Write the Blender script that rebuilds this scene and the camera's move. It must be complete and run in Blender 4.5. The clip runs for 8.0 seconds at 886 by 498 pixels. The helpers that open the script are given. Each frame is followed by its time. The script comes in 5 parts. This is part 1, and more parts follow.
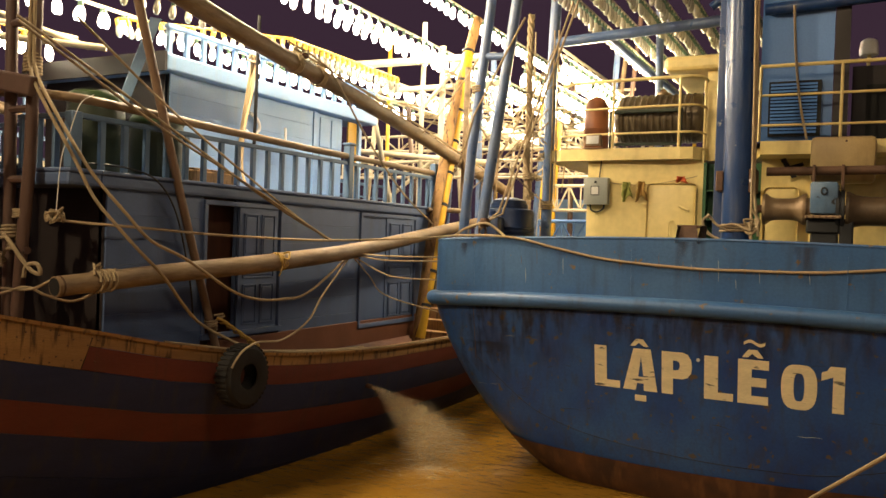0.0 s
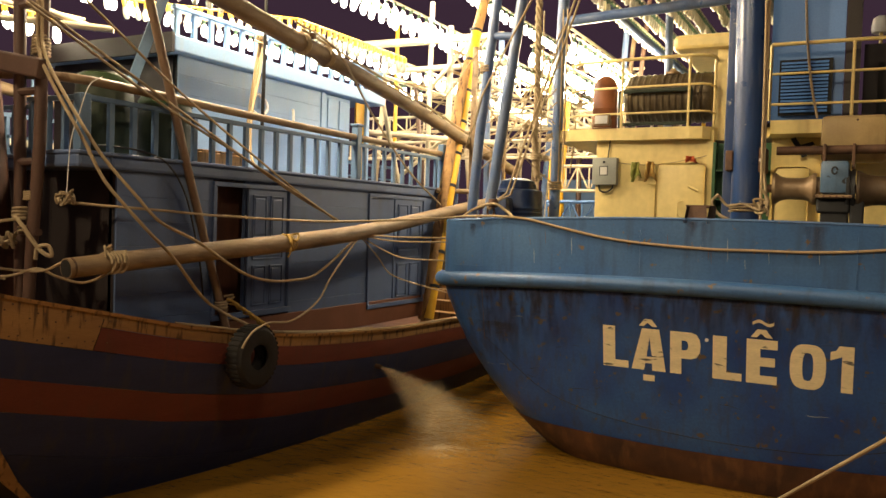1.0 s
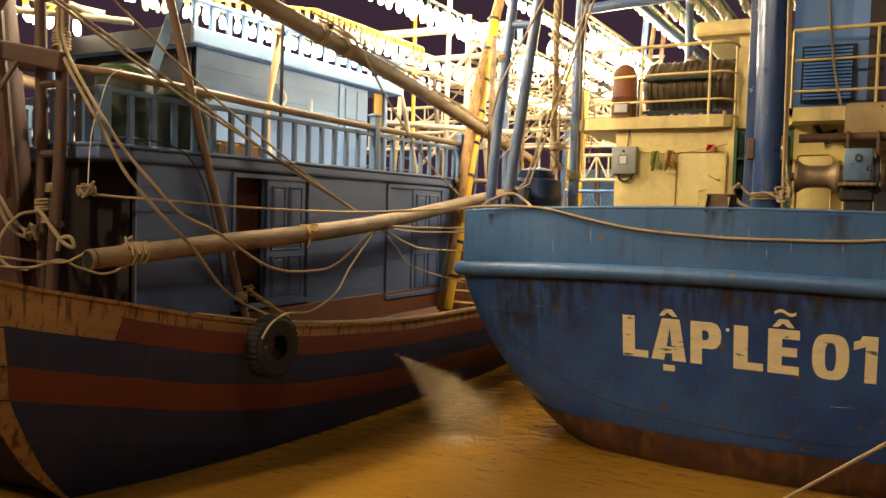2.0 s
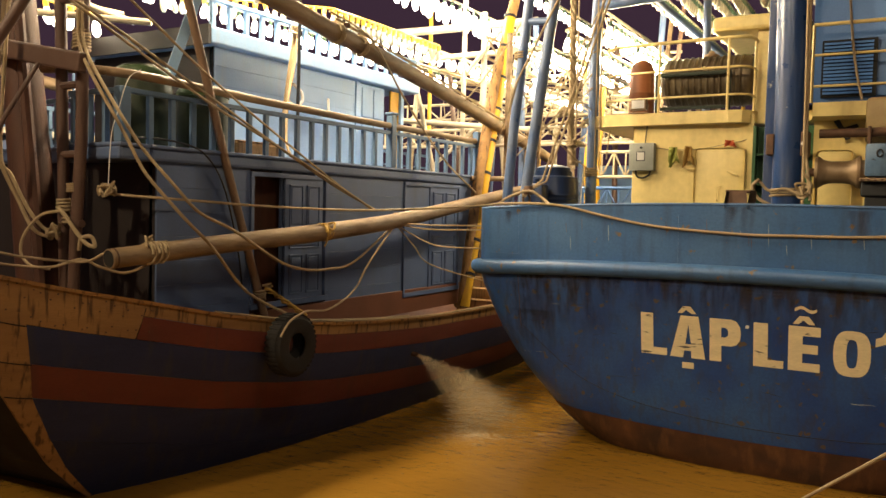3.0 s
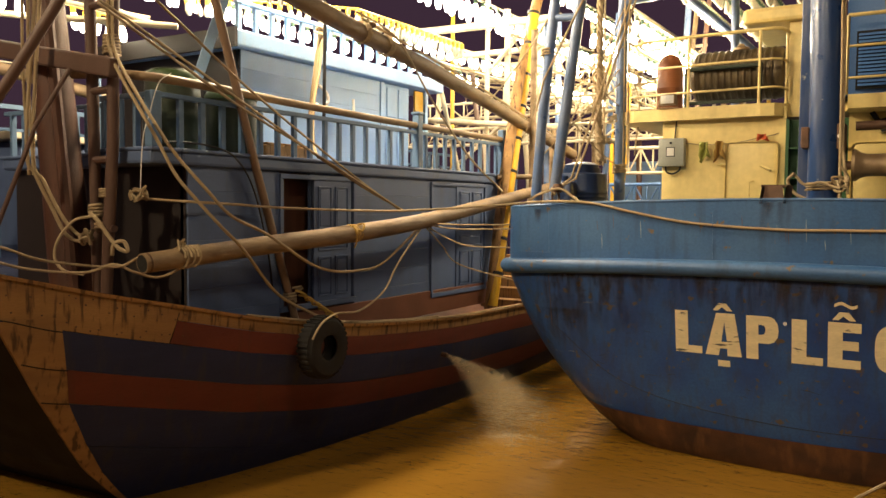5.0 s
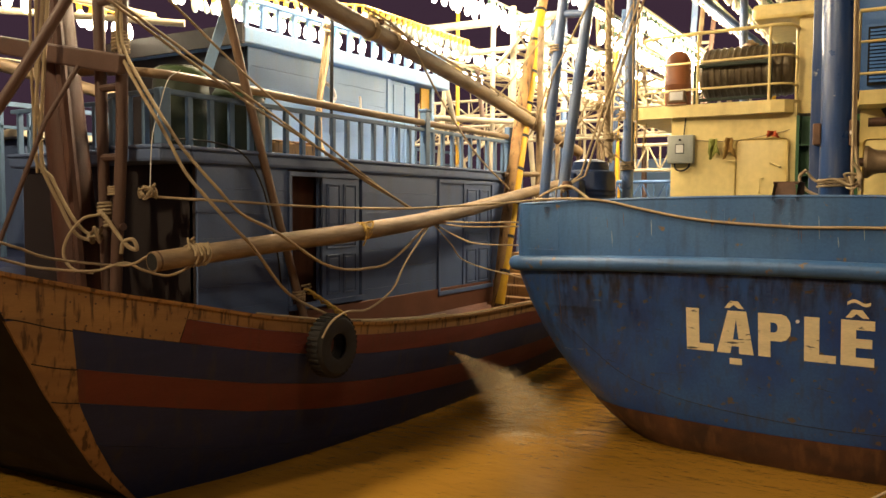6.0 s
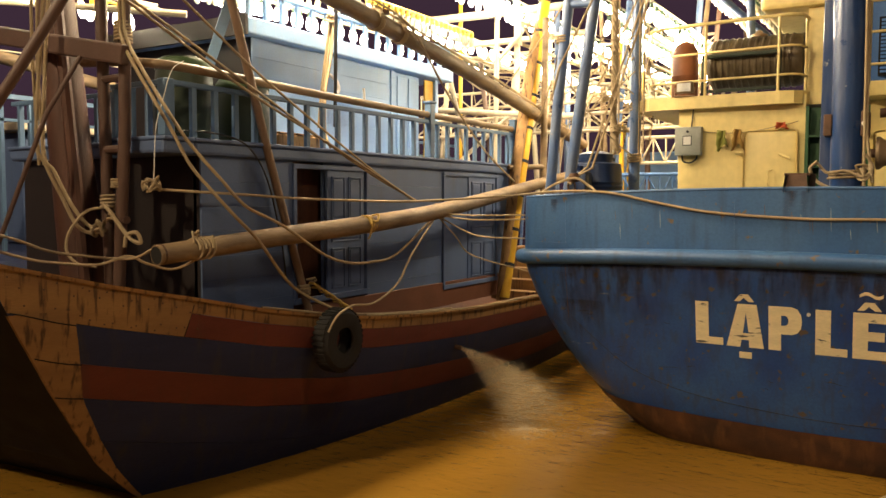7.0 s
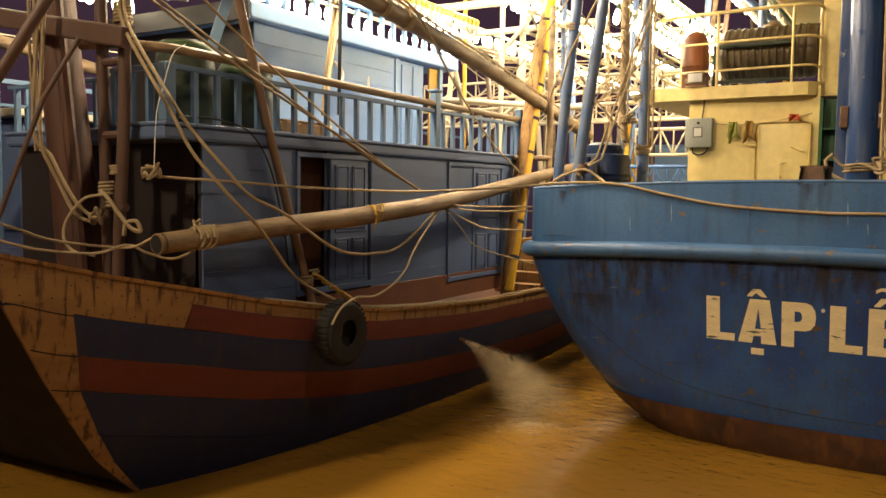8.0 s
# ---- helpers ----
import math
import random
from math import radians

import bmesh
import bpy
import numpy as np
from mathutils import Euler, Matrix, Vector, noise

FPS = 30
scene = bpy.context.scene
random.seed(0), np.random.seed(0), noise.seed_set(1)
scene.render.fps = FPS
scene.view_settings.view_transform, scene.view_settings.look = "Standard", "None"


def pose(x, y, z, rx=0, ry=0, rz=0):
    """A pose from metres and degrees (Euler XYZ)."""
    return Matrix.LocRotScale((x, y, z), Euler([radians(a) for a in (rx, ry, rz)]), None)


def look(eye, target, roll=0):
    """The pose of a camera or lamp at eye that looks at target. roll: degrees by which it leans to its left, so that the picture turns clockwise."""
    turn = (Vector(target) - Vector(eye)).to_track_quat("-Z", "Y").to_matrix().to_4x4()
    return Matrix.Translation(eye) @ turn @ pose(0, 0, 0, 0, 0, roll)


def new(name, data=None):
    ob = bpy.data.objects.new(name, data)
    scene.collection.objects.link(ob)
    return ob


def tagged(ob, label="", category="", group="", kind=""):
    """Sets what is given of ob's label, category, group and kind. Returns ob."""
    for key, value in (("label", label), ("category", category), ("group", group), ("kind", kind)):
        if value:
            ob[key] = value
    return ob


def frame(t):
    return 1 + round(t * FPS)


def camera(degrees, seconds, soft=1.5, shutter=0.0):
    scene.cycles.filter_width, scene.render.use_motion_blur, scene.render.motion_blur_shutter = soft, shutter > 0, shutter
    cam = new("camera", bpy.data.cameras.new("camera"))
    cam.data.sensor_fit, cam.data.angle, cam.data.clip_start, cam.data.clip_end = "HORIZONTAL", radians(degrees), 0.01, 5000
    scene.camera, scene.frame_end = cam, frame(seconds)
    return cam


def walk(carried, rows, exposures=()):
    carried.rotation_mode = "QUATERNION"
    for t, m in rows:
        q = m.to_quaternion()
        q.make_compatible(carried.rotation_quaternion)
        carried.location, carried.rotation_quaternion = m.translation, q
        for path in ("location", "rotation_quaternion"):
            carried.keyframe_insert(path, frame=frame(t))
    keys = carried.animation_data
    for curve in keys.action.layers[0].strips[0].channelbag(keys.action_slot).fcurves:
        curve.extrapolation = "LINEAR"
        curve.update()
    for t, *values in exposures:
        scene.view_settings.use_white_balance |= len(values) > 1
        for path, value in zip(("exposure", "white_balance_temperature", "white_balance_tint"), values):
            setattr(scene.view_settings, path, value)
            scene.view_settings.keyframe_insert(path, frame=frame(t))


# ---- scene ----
cam = camera(58.00, 8.0)
PATH = [
    (0, look((0.003, 0.012, 2.751), (-2.288, 4.456, 2.691), 2.05)),
    (0.5, look((0.012, 0.004, 2.754), (-2.298, 4.436, 2.636), 1.88)),
    (1, look((0.000, 0.000, 2.750), (-2.329, 4.421, 2.569), 1.87)),
    (1.5, look((-0.001, 0.012, 2.745), (-2.372, 4.408, 2.515), 1.84)),
    (3, look((-0.010, 0.000, 2.751), (-2.526, 4.313, 2.488), 1.32)),
    (3.5, look((-0.018, 0.009, 2.742), (-2.541, 4.314, 2.439), 1.47)),
    (4, look((-0.061, 0.001, 2.751), (-2.594, 4.298, 2.411), 1.19)),
    (4.5, look((-0.114, -0.000, 2.752), (-2.703, 4.263, 2.395), 0.50)),
    (5, look((-0.149, -0.007, 2.757), (-2.765, 4.246, 2.485), 0.45)),
    (6.5, look((-0.310, -0.017, 2.743), (-2.927, 4.232, 2.444), 0.29)),
    (7, look((-0.366, 0.023, 2.733), (-2.979, 4.274, 2.413), 0.26)),
    (7.5, look((-0.450, 0.103, 2.722), (-3.060, 4.354, 2.375), 0.46)),
    (8, look((-0.532, 0.133, 2.715), (-3.132, 4.388, 2.345), 0.76)),
]
walk(cam, PATH, [(0, 0.52), (1.5, 0.60), (3.5, 0.64), (8, 0.66)])

# ---------- light and world ----------
WARM = (1.0, 0.79, 0.50)
world = bpy.data.worlds.new("night")
scene.world = world
world.use_nodes = True
world.node_tree.nodes["Background"].inputs[0].default_value = (0.030, 0.016, 0.026, 1)
world.node_tree.nodes["Background"].inputs[1].default_value = 0.95


def point_lamp(name, place, watts, radius=0.15, colour=WARM):
    data = bpy.data.lights.new(name, "POINT")
    data.energy, data.shadow_soft_size, data.color = watts, radius, colour
    ob = new(name, data)
    ob.location = place
    return ob


# the burning fishing lamps of the boats, and three added fill lights
COOL = (1.0, 0.88, 0.72)
for y, w in ((8.0, 210), (9.8, 260), (12.0, 190), (15.0, 150)):
    point_lamp("rack_and_fill_light", (-6.6, y, 6.1), w, 0.25, colour=COOL)
for x, y, z, w in ((-3.6, 11.6, 5.0, 250), (-3.4, 14.0, 5.0, 190), (-6.1, 14.2, 5.3, 340)):
    point_lamp("rack_and_fill_light", (x, y, z), w)
for y in (7.6, 10.0, 13.0):
    point_lamp("rack_and_fill_light", (-9.0, y, 5.4), 60, colour=COOL)
# lights at x -7.3, -1.0 and 5.0 are added, out of view, as fill
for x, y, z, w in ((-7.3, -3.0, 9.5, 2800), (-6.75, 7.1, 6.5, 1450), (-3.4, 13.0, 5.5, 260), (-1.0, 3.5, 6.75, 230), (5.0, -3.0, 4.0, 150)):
    point_lamp("rack_and_fill_light", (x, y, z), w, 0.35)


# ---------- materials ----------
def material(name, colour, rough=0.6, metal=0.0, second=None, scale=4.0, amount=0.5, grain=60.0, bump=0.15,
             streak=None, streak_amount=0.0, stretch=(1, 1, 1), spec=0.4, random_value=0.0, streak_scale=1.6, streak_edge=(0.52, 0.75), streak_map=(5.0, 5.0, 0.55), worn=None, worn_level=0.62):
    m = bpy.data.materials.new(name)
    m.use_nodes = True
    t = m.node_tree
    n, k = t.nodes, t.links
    b = n["Principled BSDF"]
    b.inputs["Roughness"].default_value, b.inputs["Metallic"].default_value = rough, metal
    b.inputs["Specular IOR Level"].default_value = spec
    geo = n.new("ShaderNodeNewGeometry")
    mp = n.new("ShaderNodeMapping")
    mp.inputs["Scale"].default_value = stretch
    k.new(geo.outputs["Position"], mp.inputs["Vector"])

    def noise_node(s, detail=5.0, vec=mp):
        x = n.new("ShaderNodeTexNoise")
        x.inputs["Scale"].default_value, x.inputs["Detail"].default_value = s, detail
        k.new(vec.outputs[0], x.inputs["Vector"])
        return x

    def mix(fac, a, c2):
        x = n.new("ShaderNodeMix")
        x.data_type = "RGBA"
        k.new(fac, x.inputs["Factor"])
        k.new(a, x.inputs["A"])
        if isinstance(c2, tuple):
            x.inputs["B"].default_value = (*c2, 1)
        else:
            k.new(c2, x.inputs["B"])
        return x.outputs["Result"]

    def ramp(src, lo, hi):
        x = n.new("ShaderNodeMapRange")
        x.inputs["From Min"].default_value, x.inputs["From Max"].default_value = lo, hi
        k.new(src, x.inputs["Value"])
        return x.outputs["Result"]

    rgb = n.new("ShaderNodeRGB")
    rgb.outputs[0].default_value = (*colour, 1)
    col = rgb.outputs[0]
    second = second or tuple(c * 0.72 for c in colour)
    big = noise_node(scale)
    f = n.new("ShaderNodeMath")
    f.operation = "MULTIPLY"
    f.inputs[1].default_value = amount
    k.new(ramp(big.outputs[0], 0.3, 0.7), f.inputs[0])
    col = mix(f.outputs[0], col, second)
    fine = noise_node(grain, 4.0)
    f2 = n.new("ShaderNodeMath")
    f2.operation = "MULTIPLY"
    f2.inputs[1].default_value = 0.35
    k.new(ramp(fine.outputs[0], 0.35, 0.75), f2.inputs[0])
    col = mix(f2.outputs[0], col, tuple(c * 0.6 for c in colour))
    if streak:
        mp2 = n.new("ShaderNodeMapping")
        mp2.inputs["Scale"].default_value = streak_map
        k.new(geo.outputs["Position"], mp2.inputs["Vector"])
        s1 = noise_node(streak_scale, 7.0, mp2)
        f3 = n.new("ShaderNodeMath")
        f3.operation = "MULTIPLY"
        f3.inputs[1].default_value = streak_amount
        k.new(ramp(s1.outputs[0], *streak_edge), f3.inputs[0])
        col = mix(f3.outputs[0], col, streak)
    if worn:
        w = noise_node(9.0, 9.0)
        col = mix(ramp(w.outputs[0], worn_level, worn_level + 0.05), col, worn)
    if random_value:
        info = n.new("ShaderNodeObjectInfo")
        hsv = n.new("ShaderNodeHueSaturation")
        mr = n.new("ShaderNodeMapRange")
        mr.inputs["To Min"].default_value, mr.inputs["To Max"].default_value = 1 - random_value, 1 + random_value
        k.new(info.outputs["Random"], mr.inputs["Value"])
        k.new(mr.outputs["Result"], hsv.inputs["Value"])
        k.new(col, hsv.inputs["Color"])
        col = hsv.outputs[0]
    k.new(col, b.inputs["Base Color"])
    rr = n.new("ShaderNodeMapRange")
    rr.inputs["To Min"].default_value, rr.inputs["To Max"].default_value = max(rough - 0.12, 0.03), min(rough + 0.14, 1)
    k.new(big.outputs[0], rr.inputs["Value"])
    k.new(rr.outputs["Result"], b.inputs["Roughness"])
    if bump:
        bp = n.new("ShaderNodeBump")
        bp.inputs["Strength"].default_value, bp.inputs["Distance"].default_value = bump, 0.02
        k.new(fine.outputs[0], bp.inputs["Height"])
        k.new(bp.outputs[0], b.inputs["Normal"])
    return m


def glow(name, colour, strength):
    m = bpy.data.materials.new(name)
    m.use_nodes = True
    b = m.node_tree.nodes["Principled BSDF"]
    b.inputs["Base Color"].default_value = (0.8, 0.8, 0.8, 1)
    b.inputs["Emission Color"].default_value = (*colour, 1)
    b.inputs["Emission Strength"].default_value = strength
    return m


hull_blue = material("hull_blue_paint", (0.014, 0.052, 0.205), 0.34, second=(0.036, 0.108, 0.285), scale=1.7, amount=0.85, grain=38, bump=0.12,
                     streak=(0.05, 0.042, 0.036), streak_amount=0.6, worn=(0.10, 0.075, 0.055), worn_level=0.63, streak_scale=2.6, streak_edge=(0.50, 0.80), streak_map=(6, 6, 1.5))
bulwark_blue = material("bulwark_blue_paint", (0.036, 0.100, 0.245), 0.42, second=(0.062, 0.138, 0.275), scale=1.6, amount=0.8, grain=38, bump=0.12,
                        streak=(0.032, 0.062, 0.125), streak_amount=0.65, worn=(0.15, 0.10, 0.055), worn_level=0.66, streak_scale=2.0, streak_edge=(0.50, 0.74), streak_map=(5, 5, 0.8))
rust = material("rusty_antifouling", (0.12, 0.048, 0.019), 0.7, second=(0.03, 0.017, 0.012), scale=2.5, amount=0.9, streak=(0.22, 0.10, 0.035), streak_amount=0.6, bump=0.3)
cream = material("cream_paint", (0.75, 0.59, 0.235), 0.42, second=(0.68, 0.51, 0.18), scale=1.5, grain=12, bump=0.05, streak=(0.36, 0.24, 0.10), streak_amount=0.25)
letter_paint = material("letter_paint", (0.80, 0.68, 0.42), 0.5, scale=5, stretch=(0.6, 1, 2.6), worn=(0.09, 0.09, 0.09), worn_level=0.64, bump=0.05, grain=40)
pole_blue = material("pole_blue_paint", (0.009, 0.032, 0.11), 0.3, second=(0.015, 0.05, 0.15), scale=3, worn=(0.30, 0.29, 0.27), worn_level=0.67, bump=0.1, streak=(0.25, 0.24, 0.22), streak_amount=0.3)
wheel_blue = material("wheelhouse_blue_paint", (0.065, 0.15, 0.36), 0.45, second=(0.085, 0.18, 0.38), scale=2, bump=0.06)
pole_grey = material("pole_worn_blue_grey", (0.065, 0.115, 0.24), 0.36, second=(0.15, 0.17, 0.21), scale=4, amount=0.7, worn=(0.03, 0.07, 0.17), worn_level=0.64)
cabin_blue = material("cabin_pale_blue_paint", (0.25, 0.41, 0.65), 0.5, second=(0.20, 0.35, 0.57), scale=2.2, bump=0.08, streak=(0.30, 0.33, 0.36), streak_amount=0.25)
wall_blue = material("wall_grey_blue_paint", (0.080, 0.118, 0.225), 0.5, second=(0.066, 0.097, 0.185), scale=2.0, bump=0.1, random_value=0.035, streak=(0.07, 0.08, 0.09), streak_amount=0.35)
rail_blue = material("rail_blue_paint", (0.085, 0.145, 0.235), 0.5, second=(0.065, 0.11, 0.18), scale=5, bump=0.08)
bare_wood = material("bare_wood", (0.34, 0.185, 0.06), 0.7, second=(0.20, 0.105, 0.04), scale=3, amount=0.9, grain=50, stretch=(1, 0.35, 2.0), bump=0.3, streak=(0.045, 0.022, 0.010), streak_amount=0.85, random_value=0.12, streak_scale=4.0, streak_edge=(0.54, 0.66))
red_wood = material("red_painted_planks", (0.135, 0.028, 0.017), 0.6, second=(0.08, 0.020, 0.013), scale=3, grain=45, stretch=(1, 0.4, 2), bump=0.25, streak=(0.06, 0.03, 0.02), streak_amount=0.5)
blue_wood = material("blue_painted_planks", (0.014, 0.024, 0.075), 0.6, second=(0.010, 0.016, 0.045), scale=3, grain=45, stretch=(1, 0.4, 2), bump=0.25, streak=(0.05, 0.04, 0.03), streak_amount=0.5)
spar_wood = material("spar_wood", (0.25, 0.17, 0.09), 0.6, second=(0.13, 0.083, 0.043), scale=6, amount=0.9, grain=50, bump=0.35, stretch=(1, 0.3, 1), streak=(0.07, 0.045, 0.025), streak_amount=0.6, streak_scale=3.0, streak_map=(3, 0.9, 3), streak_edge=(0.5, 0.7))
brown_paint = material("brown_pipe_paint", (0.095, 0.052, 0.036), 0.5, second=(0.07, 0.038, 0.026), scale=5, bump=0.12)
strut_tan = material("weathered_strut_wood", (0.20, 0.125, 0.075), 0.6, second=(0.13, 0.08, 0.05), scale=5, amount=0.8, stretch=(1, 1, 0.3), bump=0.2)
dark_wood = material("dark_mast_wood", (0.075, 0.026, 0.012), 0.6, second=(0.03, 0.012, 0.007), scale=4, amount=0.9, stretch=(2, 2, 0.3), bump=0.25)
rope_mat = material("old_rope", (0.36, 0.27, 0.155), 0.85, second=(0.24, 0.17, 0.09), scale=12, grain=140, bump=0.6)
ochre_rope = material("ochre_cord", (0.50, 0.32, 0.07), 0.8, second=(0.36, 0.22, 0.05), scale=12, grain=140, bump=0.5)
cable_black = material("black_rubber", (0.012, 0.012, 0.013), 0.6, second=(0.02, 0.02, 0.02), grain=80)
tyre_mat = material("tyre_rubber", (0.012, 0.011, 0.010), 0.85, second=(0.018, 0.014, 0.010), scale=8, amount=0.8, grain=90, bump=0.3)
tank_blue = material("tank_plastic", (0.008, 0.019, 0.056), 0.35, grain=50, bump=0.05)
# near black: open joints, plus shade painted into recesses and the stern
dark = material("near_black_gaps_and_shade", (0.007, 0.006, 0.005), 0.8)
# brown taken down to near black, the end walls' shade included
brown_wall = material("shade_dark_brown_paint", (0.016, 0.010, 0.009), 0.6, scale=2)
deck_red = material("deck_red_brown", (0.14, 0.048, 0.021), 0.6, second=(0.09, 0.032, 0.015), scale=3, bump=0.2)
deck_grey = material("deck_paint", (0.10, 0.12, 0.14), 0.7, scale=3, bump=0.2)
green_plastic = material("green_plastic", (0.010, 0.020, 0.006), 0.5, second=(0.016, 0.024, 0.008), scale=5)
lid_green = material("green_lid_plastic", (0.035, 0.075, 0.018), 0.45, second=(0.05, 0.09, 0.03), scale=5)
yellow_mat = material("yellow_wrap", (0.62, 0.36, 0.02), 0.45, second=(0.5, 0.25, 0.015), scale=6)
truss_white = material("truss_white_paint", (0.50, 0.43, 0.30), 0.5, scale=3, streak=(0.35, 0.24, 0.12), streak_amount=0.35)
steel = material("worn_steel", (0.30, 0.215, 0.125), 0.45, metal=0.25, second=(0.19, 0.115, 0.055), scale=6, amount=0.9, bump=0.15)
rusty_steel = material("rusty_steel", (0.13, 0.065, 0.035), 0.65, metal=0.2, second=(0.06, 0.035, 0.022), scale=7, amount=0.9, bump=0.3)
orange_mat = material("orange_drum_paint", (0.26, 0.085, 0.025), 0.5, second=(0.15, 0.05, 0.018), scale=4)
grey_box = material("grey_enamel", (0.34, 0.35, 0.30), 0.4, scale=4)
lit_glass = glow("burning_bulb", (1.0, 0.88, 0.62), 16.0)
glass_off = material("clear_bulb_glass", (0.48, 0.44, 0.33), 0.08, second=(0.28, 0.28, 0.21), spec=0.8, bump=0)
socket_mat = material("green_ceramic_socket", (0.055, 0.10, 0.06), 0.35)
white_mat = material("white_plastic", (0.7, 0.68, 0.62), 0.4)

water_mat = bpy.data.materials.new("muddy_water")
water_mat.use_nodes = True
_t = water_mat.node_tree
_b = _t.nodes["Principled BSDF"]
_b.inputs["Base Color"].default_value = (0.21, 0.105, 0.014, 1)
_b.inputs["Roughness"].default_value = 0.03
_b.inputs["IOR"].default_value = 1.33
_g = _t.nodes.new("ShaderNodeNewGeometry")
_prev = None
for _s, _stretch, _amt, _dist in ((2.6, (1.0, 1.0, 1.0), 0.25, 0.09), (7.0, (0.5, 1.3, 1.0), 0.28, 0.035), (30.0, (0.8, 1.2, 1.0), 0.4, 0.008)):
    _m = _t.nodes.new("ShaderNodeMapping")
    _m.inputs["Scale"].default_value = _stretch
    _m.inputs["Rotation"].default_value = (0, 0, 0.5 + _s * 0.05)
    _n1 = _t.nodes.new("ShaderNodeTexNoise")
    _n1.inputs["Scale"].default_value, _n1.inputs["Detail"].default_value = _s, 2.5
    _bp = _t.nodes.new("ShaderNodeBump")
    _bp.inputs["Strength"].default_value, _bp.inputs["Distance"].default_value = _amt, _dist
    for _a, _c in ((_g.outputs["Position"], _m.inputs[0]), (_m.outputs[0], _n1.inputs[0]), (_n1.outputs[0], _bp.inputs["Height"])):
        _t.links.new(_a, _c)
    if _prev:
        _t.links.new(_prev, _bp.inputs["Normal"])
    _prev = _bp.outputs[0]
_t.links.new(_prev, _b.inputs["Normal"])


# ---------- building helpers ----------
def finish(name, bm, mat, smooth=False):
    me = bpy.data.meshes.new(name)
    bmesh.ops.recalc_face_normals(bm, faces=bm.faces)
    bm.to_mesh(me)
    bm.free()
    me.materials.append(mat)
    if smooth:
        me.polygons.foreach_set("use_smooth", [True] * len(me.polygons))
        me.set_sharp_from_angle(angle=radians(38))
    return me


def part(name, bm, mat, parent=None, label="", smooth=False, kind=""):
    ob = new(name, finish(name, bm, mat, smooth))
    if parent is not None:
        ob.parent = parent
        ob.matrix_parent_inverse = Matrix.Translation(-parent.location)
    return tagged(ob, label, "", "", kind)


def shared(name, me, parent, place, turn=None):
    """One more object on an existing mesh."""
    ob = new(name, me)
    ob.parent = parent
    ob.matrix_parent_inverse = Matrix.Translation(-parent.location)
    ob.matrix_basis = Matrix.Translation(place) @ (turn or Matrix())
    return ob


def thing(name, place, label, category, group="", kind=""):
    ob = new(name)
    ob.empty_display_size = 0.1
    ob.location = place
    return tagged(ob, label, category, group, kind)


def box(bm, x0, x1, y0, y1, z0, z1, bevel=0.0):
    r = bmesh.ops.create_cube(bm, size=1.0)
    for v in r["verts"]:
        v.co = Vector(((x0 + x1) / 2 + v.co.x * (x1 - x0), (y0 + y1) / 2 + v.co.y * (y1 - y0), (z0 + z1) / 2 + v.co.z * (z1 - z0)))
    if bevel:
        edges = list({e for v in r["verts"] for e in v.link_edges})
        bmesh.ops.bevel(bm, geom=edges, offset=bevel, segments=2, affect="EDGES", profile=0.5)
    return bm


def boxed(x0, x1, y0, y1, z0, z1, bevel=0.0):
    return box(bmesh.new(), x0, x1, y0, y1, z0, z1, bevel)


def tube(bm, pts, r, n=8, closed=False):
    """A round tube along points; r is a radius or a list of radii."""
    pts = [Vector(p) for p in pts]
    rr = r if isinstance(r, (list, tuple)) else [r] * len(pts)
    rings, side = [], None
    for i, p in enumerate(pts):
        a = pts[i - 1] if (i or closed) else p
        b = pts[(i + 1) % len(pts)] if (i < len(pts) - 1 or closed) else p
        d = (b - a).normalized()
        if side is None:
            side = d.orthogonal().normalized()
        side = (side - d * side.dot(d)).normalized()
        up = d.cross(side)
        rings.append([bm.verts.new(p + rr[i] * (math.cos(6.28318 * j / n) * side + math.sin(6.28318 * j / n) * up)) for j in range(n)])
    m = len(rings)
    for i in range(m if closed else m - 1):
        A, B = rings[i], rings[(i + 1) % m]
        for j in range(n):
            bm.faces.new((A[j], A[(j + 1) % n], B[(j + 1) % n], B[j]))
    if not closed:
        bm.faces.new(rings[0][::-1])
        bm.faces.new(rings[-1])
    return bm


def tubed(pts, r, n=8, closed=False):
    return tube(bmesh.new(), pts, r, n, closed)


def grid(bm, rows, close=False):
    """A sheet through rows of points."""
    vs = [[bm.verts.new(p) for p in row] for row in rows]
    for a, b in zip(vs, vs[1:]):
        for i in range(len(a) - 1):
            bm.faces.new((a[i], a[i + 1], b[i + 1], b[i]))
    return bm


def sag(a, b, drop, n=16):
    a, b = Vector(a), Vector(b)
    return [a.lerp(b, i / n) - Vector((0, 0, drop * 4 * (i / n) * (1 - i / n))) for i in range(n + 1)]


def smooth_line(pts, n=8):
    """Catmull-Rom through points."""
    p = [Vector(q) for q in pts]
    p = [2 * p[0] - p[1], *p, 2 * p[-1] - p[-2]]
    out = []
    for i in range(1, len(p) - 2):
        for j in range(n):
            t = j / n
            a, b, c, d = p[i - 1:i + 3]
            out.append(0.5 * (2 * b + (c - a) * t + (2 * a - 5 * b + 4 * c - d) * t * t + (3 * b - a - 3 * c + d) * t ** 3))
    return out + [p[-2]]


def interp(x, table):
    return float(np.interp(x, [a for a, _ in table], [b for _, b in table]))


def rope(pts, r=0.013, label="weathered fibre mooring rope", mat=None, name="rope"):
    ob = part(name, tubed(pts, r, 7), mat or rope_mat, smooth=True)
    return tagged(ob, label, "rope" if name == "rope" else name)


def spar(name, pts, r, mat, label, category, n=14):
    ob = part(name, tubed(pts, r, n), mat, smooth=True)
    return tagged(ob, label, category)


